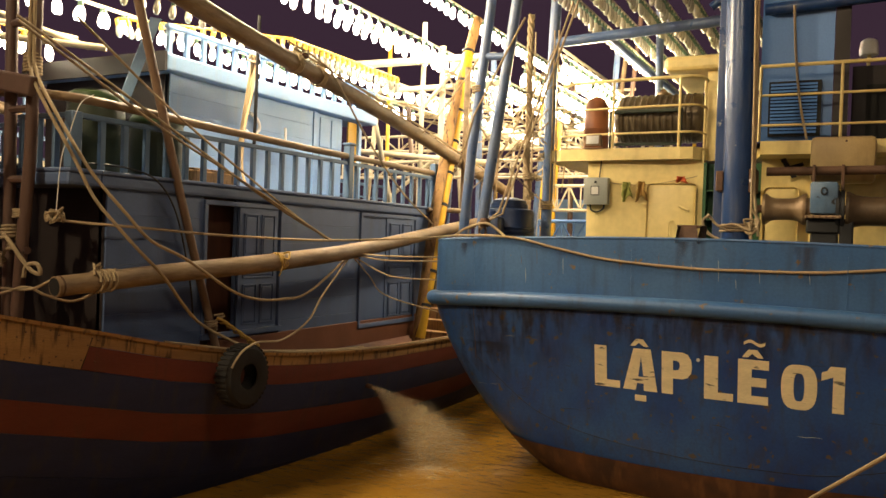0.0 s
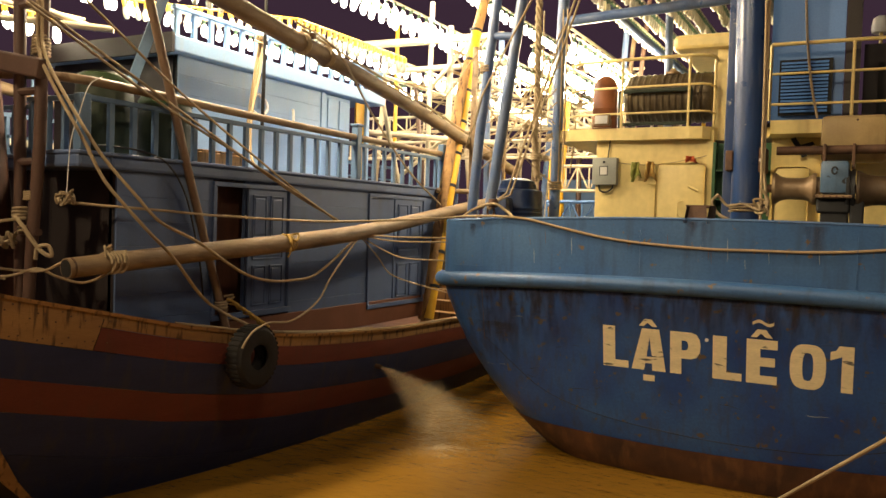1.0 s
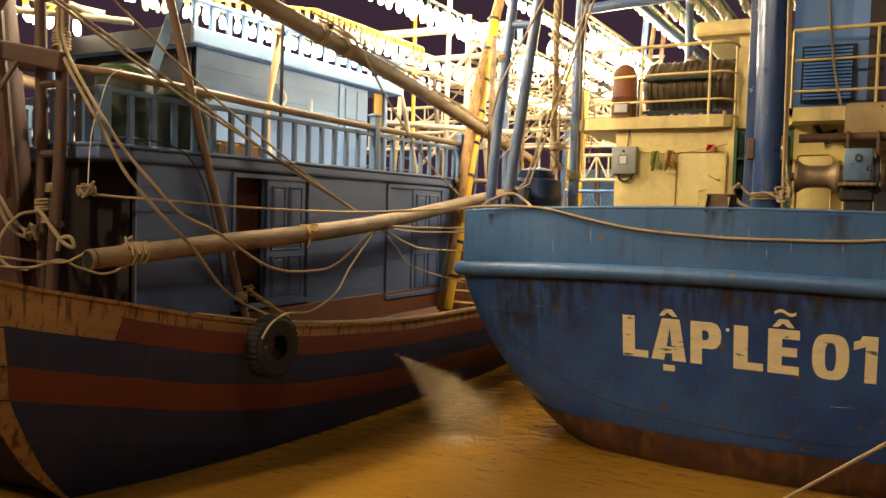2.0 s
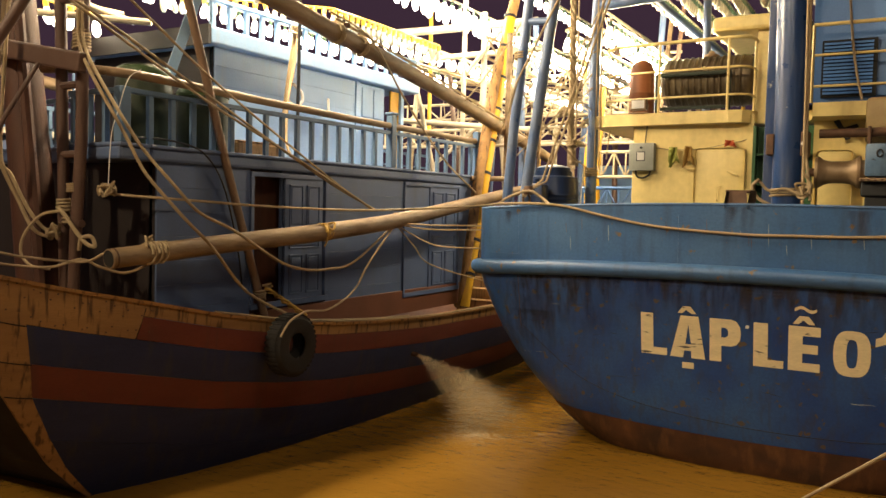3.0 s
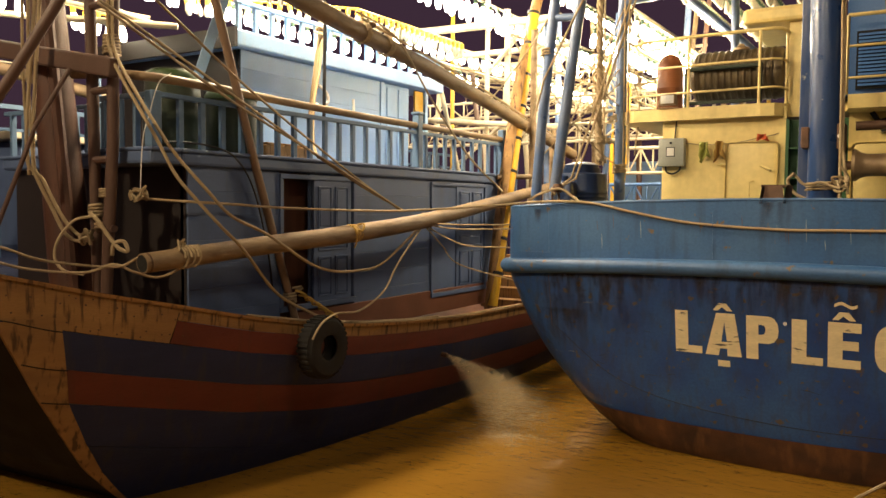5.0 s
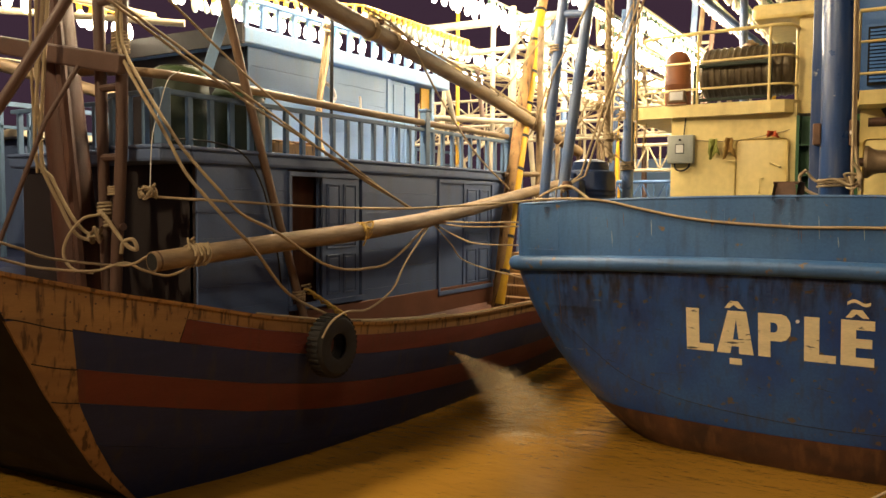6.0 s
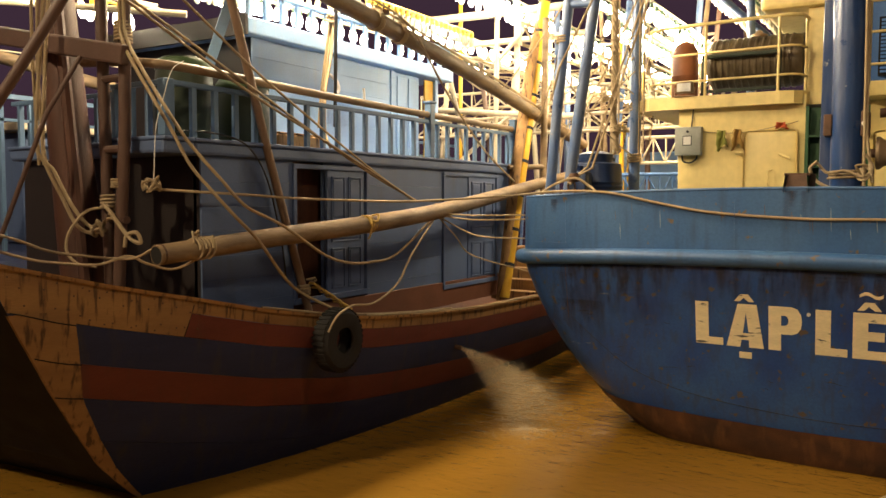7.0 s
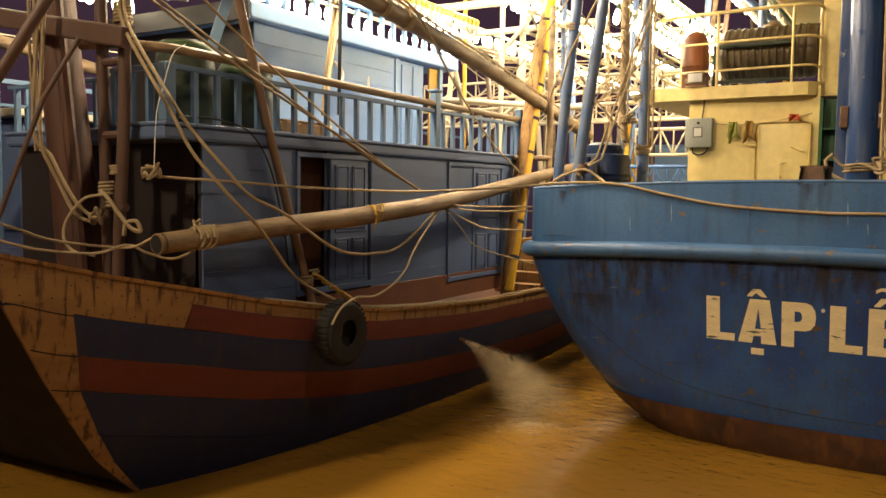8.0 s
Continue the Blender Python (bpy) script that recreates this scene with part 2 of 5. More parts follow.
# ---------- water ----------
bm = bmesh.new()
grid(bm, [[(x, y, 0.05) for x in (-400, -30, -8, 0, 8, 30, 400)] for y in (-400, -20, 0, 8, 16, 40, 400)])
tagged(part("water", bm, water_mat), "muddy brown harbour water lit by lamps", "water", kind="structure")

# ---------- steel boat: hull ----------
CX = -1.2
INSET = [(-0.4, 2.0), (0.0, 1.17), (0.32, 0.86), (0.63, 0.63), (0.95, 0.42), (1.35, 0.22), (1.77, 0.07), (2.0, 0.02), (3.0, 0.02)]
TRANSOM = [(-0.4, 9.1), (0.05, 8.70), (0.3, 8.61), (0.6, 8.53), (1.0, 8.45), (1.3, 8.40), (1.7, 8.33), (2.05, 8.27), (3.0, 8.22)]


def outline(z, out=0.0, back=27.0):
    """Plan of the steel hull at a height, from one side round the transom to the other."""
    hw, yt = 3.33 - interp(z, INSET) + out, interp(z, TRANSOM) - out
    rc = 0.32 + 0.60 * interp(z, INSET)
    pts = [(CX - hw, y) for y in (back, 22.0, 18.0, 15.0, 13.0, 11.5, 10.5)]
    pts += [(CX - hw + rc * (1 - math.cos(a)), yt + 0.10 + rc * (1 - math.sin(a))) for a in np.linspace(0, math.pi / 2, 12)]
    n = 14
    xs = np.linspace(CX - hw + rc, CX + hw - rc, n)[1:-1]
    left = [(x, yt + 0.10 * abs((x - CX) / (hw - rc)) ** 2.4) for x in xs]
    right = [(2 * CX - x, y) for x, y in reversed(pts)]
    return [*pts, *left, *right]


def top_height(x, y):
    return 2.735 + 0.10 * max(0.0, 1 - ((x - CX) / 3.3) ** 2) + 0.02 * max(0, y - 9)


def strake_z(x):
    return 2.05 + 0.10 * max(0.0, 1 - ((x - CX) / 3.4) ** 2)


steel_boat = thing("fishing_boat", (CX, 9, 0), "blue steel fishing boat with a rusty waterline, moored stern-on", "boat")
ZB = [0.30, 0.40, 0.52, 0.7, 0.85, 1.05, 1.3, 1.6, 1.85, 1.98]
part("hull", grid(bmesh.new(), [*[[(x, y, z) for x, y in outline(z)] for z in ZB], [(x, y, strake_z(x)) for x, y in outline(2.05)]]), hull_blue, steel_boat, "blue painted steel plating, scratched and streaked", True)


def rust_line(x):
    return 0.42 + 0.12 * min(1.0, abs(x - CX + 0.3) / 2.6) ** 2


bm = bmesh.new()
rows = []
for f in (0, 0.25, 0.5, 0.75, 1.0):
    row = []
    for x, y in outline(0.3):
        z = -0.35 + f * (rust_line(x) + 0.35)
        row.append((z, x))
    rows.append(row)
pl = []
for row in rows:
    line = []
    for i, (z, _) in enumerate(row):
        x, y = outline(z, 0.016)[i]
        line.append((x, y, z))
    pl.append(line)
part("hull_bottom", grid(bm, pl), rust, steel_boat, "rusty brown antifouling band at the waterline", True)
bm = bmesh.new()
o0, o1 = outline(2.0), outline(2.0, -0.02)
grid(bm, [[(x, y, strake_z(x) - 0.03) for x, y in o0], [(x, y, top_height(x, y)) for x, y in o0], [(x, y, top_height(x, y)) for x, y in o1], [(x, y, 2.0) for x, y in o1]])
part("bulwark", bm, bulwark_blue, steel_boat, "blue steel bulwark plating above the rubbing strake", True)
part("cap_rail", tubed([(x, y, top_height(x, y) + 0.004) for x, y in outline(2.0, -0.01)], 0.017, 8), bulwark_blue, steel_boat, smooth=True)
part("rubbing_strake", tubed([(x, y, strake_z(x)) for x, y in outline(2.05, 0.02)], 0.085, 18), bulwark_blue, steel_boat, "thick rounded blue rubbing strake", True)
bm = bmesh.new()
oo = outline(2.0, -0.03)
h = len(oo) // 2
grid(bm, [[(x, y, 1.95) for x, y in oo[:h]], [(2 * CX - x, y, 1.95) for x, y in oo[:h]]])
part("deck", bm, deck_grey, steel_boat)


def on_hull(x, z, out=0.004):
    """The y of the transom at x and z."""
    pts = outline(z, out)
    best = sorted((p for p in pts if p[1] < 9.9), key=lambda p: p[0])
    return float(np.interp(x, [p[0] for p in best], [p[1] for p in best]))


KN = [(-3.86, 1.40), (-3.52, 1.12), (-3.2, 0.885), (-2.82, 0.74), (-2.42, 0.655), (-1.91, 0.60), (-1.35, 0.565), (-0.8, 0.565), (-0.2, 0.60), (0.4, 0.74), (0.9, 0.95)]
part("weld_seam", tubed([(p.x, on_hull(p.x, p.z, 0.0), p.z) for p in smooth_line([(x, 0, z) for x, z in KN], 6)], 0.004, 6), cable_black, steel_boat, smooth=True)
part("weld_seam", tubed([(-3.88, on_hull(-3.88, z, 0.0), z) for z in np.linspace(1.38, 1.98, 10)], 0.004, 6), rusty_steel, steel_boat, smooth=True)


# letters and marks on the transom
GLYPHS = {
    "L": [[(0, 0), (0.48, 0), (0.48, 1), (0, 1)], [(0.48, 0), (1, 0), (1, 0.175), (0.48, 0.175)]],
    "A": [[(0, 0), (0.37, 0), (0.41, 0.17), (0.445, 0.33), (0.53, 0.80), (0.55, 1), (0.31, 1)],
          [(0.61, 0), (1, 0), (0.81, 1), (0.55, 1), (0.53, 0.80), (0.60, 0.33), (0.605, 0.17)], [(0.41, 0.17), (0.605, 0.17), (0.60, 0.33), (0.445, 0.33)]],
    "E": [[(0, 0), (0.45, 0), (0.45, 1), (0, 1)], [(0.45, 0), (1, 0), (1, 0.19), (0.45, 0.19)], [(0.45, 0.40), (0.93, 0.40), (0.93, 0.60), (0.45, 0.60)], [(0.45, 0.79), (1, 0.79), (1, 1), (0.45, 1)]],
    "P": [[(0, 0), (0.38, 0), (0.38, 1), (0, 1)]],
    "1": [[(0.50, 0), (1, 0), (1, 1), (0.50, 1)], [(0, 0.68), (0.50, 0.77), (0.50, 1), (0.36, 1), (0.24, 0.90), (0, 0.86)]],
    "^": [[(0, 0), (0.27, 0), (0.47, 0.5), (0.47, 1), (0.30, 1)], [(0.73, 0), (1, 0), (0.70, 1), (0.47, 1), (0.47, 0.5)]],
    "0": [], "~": [], ".": [[(0, 0), (1, 0), (1, 1), (0, 1)]],
}
OUT = [(0.38, 1), (0.70, 1), (0.86, 0.96), (0.97, 0.84), (1, 0.69), (0.97, 0.53), (0.86, 0.42), (0.70, 0.376), (0.38, 0.376)]
INN = [(0.38, 0.80), (0.48, 0.80), (0.55, 0.785), (0.59, 0.74), (0.60, 0.685), (0.59, 0.63), (0.55, 0.59), (0.48, 0.573), (0.38, 0.573)]
GLYPHS["P"] += [[OUT[i], INN[i], INN[i + 1], OUT[i + 1]] for i in range(8)]


def _round(a, hw, hh):
    c, s = math.cos(a), math.sin(a)
    return (0.5 + hw * math.copysign(abs(c) ** 0.62, c), 0.5 + hh * math.copysign(abs(s) ** 0.8, s))


for i in range(28):
    a, b = 6.28318 * i / 28, 6.28318 * (i + 1) / 28
    GLYPHS["0"].append([_round(a, 0.5, 0.5), _round(a, 0.15, 0.31), _round(b, 0.15, 0.31), _round(b, 0.5, 0.5)])
for i in range(10):
    u, v = i / 10, (i + 1) / 10
    cu, cv = 0.5 + 0.27 * math.sin(6.6 * u - 0.4), 0.5 + 0.27 * math.sin(6.6 * v - 0.4)
    GLYPHS["~"].append([(u, cu - 0.22), (v, cv - 0.22), (v, cv + 0.22), (u, cu + 0.22)])


def letter(text, x0, x1, z0, z1, name="letter"):
    bm = bmesh.new()
    for shape in GLYPHS[text]:
        pts = [(x0 + u * (x1 - x0), z0 + v * (z1 - z0)) for u, v in shape]
        bm.faces.new([bm.verts.new((x, on_hull(x, z, 0.006), z)) for x, z in pts])
    return part(name, bm, letter_paint, steel_boat, "cream painted stern lettering" if name == "letter" else "")


for text, x0, x1, z0, z1 in (("L", -2.432, -2.157, 1.245, 1.69), ("A", -2.125, -1.765, 1.245, 1.69), ("P", -1.722, -1.418, 1.245, 1.69), ("L", -1.300, -1.021, 1.240, 1.685),
                             ("E", -0.980, -0.697, 1.240, 1.685), ("0", -0.585, -0.268, 1.235, 1.68), ("1", -0.235, -0.035, 1.240, 1.69)):
    letter(text, x0, x1, z0, z1)
letter("^", -2.045, -1.855, 1.715, 1.79, "accent")
letter("^", -0.945, -0.745, 1.705, 1.785, "accent")
letter("~", -0.93, -0.735, 1.815, 1.885, "accent")
letter(".", -2.0, -1.88, 1.13, 1.195, "accent")

# ---------- steel boat: house and platform ----------
house = thing("deckhouse", (-2.3, 10.2, 1.95), "cream steel deckhouse with a closed weathertight hatch", "deckhouse")
part("wall", boxed(-3.14, -1.68, 10.17, 10.25, 1.95, 3.95), cream, house)
part("wall", boxed(-3.14, -3.06, 10.25, 16, 1.95, 3.95), cream, house)
part("wall", boxed(-1.02, 2.0, 10.17, 10.25, 1.95, 3.95), cream, house)
hatch = part("hatch", boxed(-2.35, -1.755, 10.125, 10.165, 2.3, 3.545, 0.05), cream, house, "cream steel hatch with rounded corners", True)
part("dog", tubed([(-1.95, 10.11, 3.26), (-1.83, 10.09, 3.21)], 0.014), cream, hatch)
part("dog", tubed([(-2.43, 10.11, 3.29), (-2.34, 10.10, 3.285)], 0.013), cream, hatch)
part("handle", tubed([(-2.06, 10.12, 2.9), (-2.06, 10.07, 2.92), (-2.06, 10.07, 3.06), (-2.02, 10.12, 3.08)], 0.008), cream, hatch)
plat = thing("upper_platform", (-2.5, 10.2, 4.0), "cream steel upper platform with a deep fascia", "deck")
bm = bmesh.new()
PL = [(-3.72, 14.0), (-3.72, 10.42), (-3.66, 10.2), (-3.5, 10.1), (-1.95, 10.03), (-1.80, 10.06), (-1.72, 10.14), (-1.66, 10.30), (-1.05, 10.30), (-1.0, 9.7), (3.0, 9.7)]
grid(bm, [[(x, y + 0.03, 3.99) for x, y in PL], [(x, y, 3.99) for x, y in PL], [(x, y, 3.84) for x, y in PL], [(x + 0.02, y + 0.03, 3.84) for x, y in PL], [(x * 0.2 - 1.8, 14.0, 3.80) for x, y in PL]])
part("fascia", bm, cream, plat)
bm = bmesh.new()
grid(bm, [[(x, y, 3.985) for x, y in PL], [(x * 0.2 - 1.8, 14.0, 3.985) for x, y in PL]])
part("deck_plate", bm, deck_grey, plat)
up = thing("wheelhouse", (-1.0, 12, 4.0), "blue and cream steel wheelhouse with a louvred vent", "deckhouse")
part("wall", boxed(-1.72, -1.2, 10.45, 10.53, 3.99, 5.0), cream, up)
part("wall", boxed(-1.05, -0.29, 9.98, 10.05, 3.99, 6.6), wheel_blue, up)
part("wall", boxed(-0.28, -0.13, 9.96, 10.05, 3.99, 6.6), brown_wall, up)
part("roof", boxed(-2.25, -1.2, 10.35, 12, 4.99, 5.18, 0.05), cream, up)
# near-black backing paints the shade seen between the slats
lv = part("louvre", boxed(-0.95, -0.40, 9.93, 9.975, 4.07, 4.70), dark, up, "dark blue louvred vent")
for i in range(15):
    z = 4.10 + i * 0.039
    bm = bmesh.new()
    grid(bm, [[(-0.93, 9.91, z), (-0.44, 9.91, z)], [(-0.93, 9.93, z + 0.028), (-0.44, 9.93, z + 0.028)], [(-0.93, 9.925, z + 0.03), (-0.44, 9.925, z + 0.03)]])
    part("slat", bm, wheel_blue, lv)

# poles of the steel boat
steel_mast = thing("mast", (-1.145, 9.15, 1.95), "thick blue painted steel mast with worn edges", "mast")
part("tube", tubed([(-1.145, 9.15, 1.95), (-1.15, 9.15, 4.0), (-1.22, 9.15, 7.5)], 0.160, 32), pole_blue, steel_mast, smooth=True)
part("foot_collar", tubed([(-1.145, 9.15, 1.95), (-1.145, 9.15, 2.05)], 0.19, 28), pole_blue, steel_mast, smooth=True)
part("weld_ring", tubed([(-1.150, 9.15, 3.99), (-1.150, 9.15, 4.0)], 0.155, 28), rusty_steel, steel_mast)
part("strip", boxed(-1.012, -0.998, 9.06, 9.075, 2.2, 6.5), rusty_steel, steel_mast)
spar("post", [(-4.375, 9.02, 2.70), (-4.29, 9.02, 3.8), (-4.10, 9.02, 5.6), (-4.0, 9.02, 6.8)], 0.062, pole_grey, "blue steel gallows post leaning inboard", "post")
spar("post", [(-4.13, 9.0, 2.75), (-4.02, 9.0, 3.6), (-3.80, 9.0, 5.2), (-3.6, 9.0, 6.8)], 0.066, pole_grey, "blue steel gallows post leaning inboard", "post")
spar("post", [(-3.80, 10.45, 1.95), (-3.79, 10.45, 5.0), (-3.74, 10.45, 6.8)], 0.072, pole_grey, "upright blue steel post wound with rope", "post")
spar("crossbar", [(-3.75, 10.42, 5.49), (-1.2, 10.30, 5.58)], 0.068, pole_grey, "horizontal blue steel pipe between posts", "pipe")

# ---------- wooden boat: hull ----------
SHEER = [(2.6, 2.42), (3.12, 2.26), (4.0, 2.02), (4.74, 1.85), (5.41, 1.69), (6.29, 1.53), (7.05, 1.43), (7.94, 1.36), (9.05, 1.29), (11.3, 1.24), (15, 1.35), (20, 1.9), (24, 2.6)]
SIDE = [(2.6, -6.25), (3.2, -6.08), (3.76, -5.93), (4.7, -5.68), (5.5, -5.57), (6.5, -5.50), (8.0, -5.44), (9.5, -5.42), (12, -5.45), (16, -5.7), (20, -6.3), (24, -7.3)]
EDGE = [(-0.3, 5.0), (0.12, 4.48), (0.46, 4.14), (0.80, 3.90), (1.24, 3.62), (1.68, 3.38), (2.0, 3.22), (2.5, 3.0)]
TIMBER = [(-0.3, 5.02), (0.10, 4.54), (0.40, 4.28), (0.74, 4.06), (1.12, 3.86), (1.42, 3.80), (1.74, 3.74), (2.1, 3.70)]


def side_at(y, d, out=0.0):
    """A point of the wooden hull at y, d metres below the sheer."""
    return (interp(y, SIDE) - 0.05 * d - 0.16 * d * d + out, y, interp(y, SHEER) - d)


wood_boat = thing("wooden_boat", (-7.3, 8, 0), "wooden fishing boat with red and blue painted planking", "boat")
YS = [*np.arange(2.7, 12.01, 0.25), 13, 14.5, 16, 18, 20, 22, 24]


def strake(d0, d1, y0, y1, mat, name="strake", out=0.0, label="", cut=True, rake=0.0):
    """One run of planking between two depths under the sheer, with a small step at its lower edge."""
    rows = []
    for y in [y0, *[v for v in YS if y0 < v < y1], y1]:
        line = []
        for d, o in ((d0, -0.03), (d0, out), (d0 + (d1 - d0) * 0.5, out + 0.004), (d1 - 0.004, out), (d1 - 0.004, out - 0.03)):
            yy = y - rake * d * max(0.0, 1 - abs(y - 4.67) / 0.5)
            if cut:
                z = interp(y, SHEER) - d
                for _ in range(8):
                    yy = max(yy, interp(interp(yy, SHEER) - d, EDGE))
            line.append(side_at(yy, d, o))
        rows.append(line)
    return part(name, grid(bmesh.new(), rows), mat, wood_boat, label, True)


strake(0.0, 0.34, 2.7, 4.67, bare_wood, rake=0.24, label="bare stained wood bulwark planks")
strake(0.0, 0.13, 4.675, 24, bare_wood, rake=0.24)
strake(0.13, 0.34, 4.675, 24, red_wood, rake=0.24)
strake(0.34, 0.65, 3.0, 24, blue_wood)
strake(0.65, 0.93, 3.0, 24, red_wood)
strake(0.93, 1.3, 3.0, 24, blue_wood)
strake(1.3, 2.6, 3.0, 24, blue_wood)
# bare corner timber along the raked stern edge
bm = bmesh.new()
rows = []
for z in np.linspace(-0.3, 1.86, 28):
    ye = interp(z, EDGE)
    w = interp(z, TIMBER) - ye + 0.01
    line = []
    for f, o in ((0, -0.02), (0, 0.012), (0.5, 0.014), (1, 0.012), (1, -0.02)):
        y = ye - 0.01 + f * w
        line.append(side_at(y, interp(y, SHEER) - z, o))
    rows.append(line)
part("corner_timber", grid(bm, rows), bare_wood, wood_boat, "bare wood corner timber with nail stains", True)
for d in (0.345, 0.655, 0.935):
    ya = next(y for y in np.arange(2.8, 5.0, 0.01) if y > interp(interp(y, SHEER) - d, EDGE))
    yb = next(y for y in np.arange(2.8, 5.0, 0.01) if y > interp(interp(y, SHEER) - d, TIMBER))
    part("plank_joint", tubed([side_at(y, d + 0.01 * math.sin(9 * y), 0.014) for y in np.linspace(ya, yb, 7)], 0.005, 6), dark, wood_boat, "dark open joint between timbers")
# transom drawn near black, its shade put into the colour
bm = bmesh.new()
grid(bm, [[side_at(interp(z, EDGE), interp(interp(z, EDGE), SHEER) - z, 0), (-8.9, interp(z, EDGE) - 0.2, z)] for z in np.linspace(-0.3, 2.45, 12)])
part("transom", bm, dark, wood_boat, "stern planking with its shade put into a near-black colour")
bm = bmesh.new()
rows = []
for y in YS:
    x, _, z = side_at(y, 0)
    rows.append([(x - 0.16, y, z - 0.05), (x - 0.16, y, z + 0.012), (x + 0.03, y, z + 0.012), (x + 0.022, y, z - 0.018), (x, y, z - 0.022)])
part("gunwale", grid(bm, rows), bare_wood, wood_boat, "worn wooden gunwale cap", True)
bm = bmesh.new()
grid(bm, [[(interp(y, SIDE) - 0.1, y, interp(y, SHEER) - 0.18), (-9.2, y, interp(y, SHEER) - 0.18)] for y in YS])
part("deck", bm, deck_red, wood_boat, "red-brown wooden deck")

# ---------- wooden boat: lower house ----------
lower = thing("lower_deckhouse", (-7.4, 8, 1.4), "grey-blue boarded wooden deckhouse with sliding panel doors", "deckhouse")


def boards(x, y0, y1, z0, z1, count, parent, mat):
    for i in range(count):
        a, b = z0 + (z1 - z0) * i / count, z0 + (z1 - z0) * (i + 1) / count
        part("board", boxed(x - 0.03, x, y0, y1, a + 0.0006, b - 0.0006, 0.0022), mat, parent)


WX = -5.97
boards(WX, 5.0, 6.20, 1.5, 3.1, 7, lower, wall_blue)
boards(WX, 7.46, 9.12, 1.5, 3.1, 7, lower, wall_blue)
boards(WX, 10.68, 11.05, 1.5, 3.1, 7, lower, wall_blue)
part("backing", boxed(WX - 0.10, WX - 0.06, 6.75, 11.05, 1.3, 3.1), wall_blue, lower)
part("backing", boxed(WX - 0.10, WX - 0.06, 5.0, 6.20, 1.3, 3.1), wall_blue, lower)
part("sill_board", boxed(WX - 0.05, WX + 0.015, 6.35, 11.05, 1.28, 1.60, 0.01), deck_red, lower, "red-brown lower board")
# end wall carries its shade in this darkened brown
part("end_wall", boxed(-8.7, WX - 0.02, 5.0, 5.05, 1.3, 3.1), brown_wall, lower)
# inner wall painted near black for the shade of the room
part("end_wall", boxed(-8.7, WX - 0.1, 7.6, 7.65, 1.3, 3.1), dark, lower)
part("inner_board", boxed(WX - 0.24, WX - 0.20, 6.0, 7.3, 1.3, 3.1), dark_wood, lower, "brown board inside the doorway")


def panel_leaf(y0, y1, z0, z1, x, parent):
    leaf = part("door_leaf", boxed(x - 0.03, x, y0, y1, z0, z1, 0.006), wall_blue, parent, "grey-blue four-panel door leaf")
    w, h = (y1 - y0), (z1 - z0)
    for a, b, c, d in ((0.10, 0.45, 0.04, 0.37), (0.55, 0.90, 0.04, 0.37), (0.10, 0.90, 0.42, 0.53), (0.10, 0.45, 0.60, 0.95), (0.55, 0.90, 0.60, 0.95)):
        ya, yb, za, zb = y0 + a * w, y0 + b * w, z0 + c * h, z0 + d * h
        part("panel", boxed(x - 0.005, x + 0.012, ya + 0.03, yb - 0.03, za + 0.03, zb - 0.03, 0.01), wall_blue, leaf)
        bm = bmesh.new()
        for p in ((ya, yb, za, za + 0.016), (ya, yb, zb - 0.016, zb), (ya, ya + 0.016, za, zb), (yb - 0.016, yb, za, zb)):
            box(bm, x - 0.005, x + 0.016, *p, 0.004)
        part("moulding", bm, wall_blue, leaf)
    return leaf


def door_set(y_open, y0, y1, y_end, z0, z1):
    part("frame", boxed(WX - 0.02, WX + 0.03, y_open - 0.05, y_end + 0.05, z1, z1 + 0.05, 0.006), wall_blue, lower)
    part("frame", boxed(WX - 0.02, WX + 0.035, y_open - 0.05, y_end + 0.05, z0 - 0.06, z0, 0.006), wall_blue, lower)
    part("frame", boxed(WX - 0.02, WX + 0.025, y_open - 0.05, y_open, z0, z1, 0.006), wall_blue, lower)
    part("frame", boxed(WX - 0.02, WX + 0.025, y_end, y_end + 0.05, z0, z1, 0.006), wall_blue, lower)
    panel_leaf(y0, y1, z0, z1, WX + 0.012, lower)


door_set(6.24, 6.73, 7.38, 7.42, 1.68, 3.025)
door_set(9.17, 9.80, 10.60, 10.62, 1.56, 3.03)
part("board", boxed(WX - 0.03, WX - 0.004, 9.17, 9.8, 1.56, 3.03), wall_blue, lower)
upper_deck = thing("upper_deck", (-7.4, 8, 3.15), "blue painted upper deck of the wooden boat", "deck")
part("slab", boxed(-8.8, WX + 0.05, 4.9, 11.2, 3.10, 3.23, 0.03), wall_blue, upper_deck)
part("slab_end", boxed(-6.8, WX + 0.05, 4.56, 4.898, 3.10, 3.23, 0.03), wall_blue, upper_deck)
part("moulding", boxed(-6.8, WX + 0.075, 4.55, 4.878, 3.215, 3.25, 0.012), wall_blue, upper_deck)
part("moulding", boxed(-8.8, WX + 0.075, 4.88, 11.2, 3.215, 3.25, 0.012), wall_blue, upper_deck)

# ---------- railing ----------
railing = thing("railing", (WX, 8, 3.25), "blue balustrade with a worn wooden handrail", "railing")
RAIL_TOP = [(3.4, 3.87), (5.1, 3.85), (6.5, 3.82), (8, 3.80), (12.2, 3.79)]
part("handrail", tubed(smooth_line([(-7.05, 4.60, 3.95), (-6.5, 4.58, 3.91), (-6.12, 4.62, 3.87), (-5.98, 4.78, 3.855)], 6)[:-1] + [(WX, y, interp(y, RAIL_TOP)) for y in np.linspace(4.95, 11.6, 24)], 0.042, 12), spar_wood, railing, "round worn wooden handrail", True)
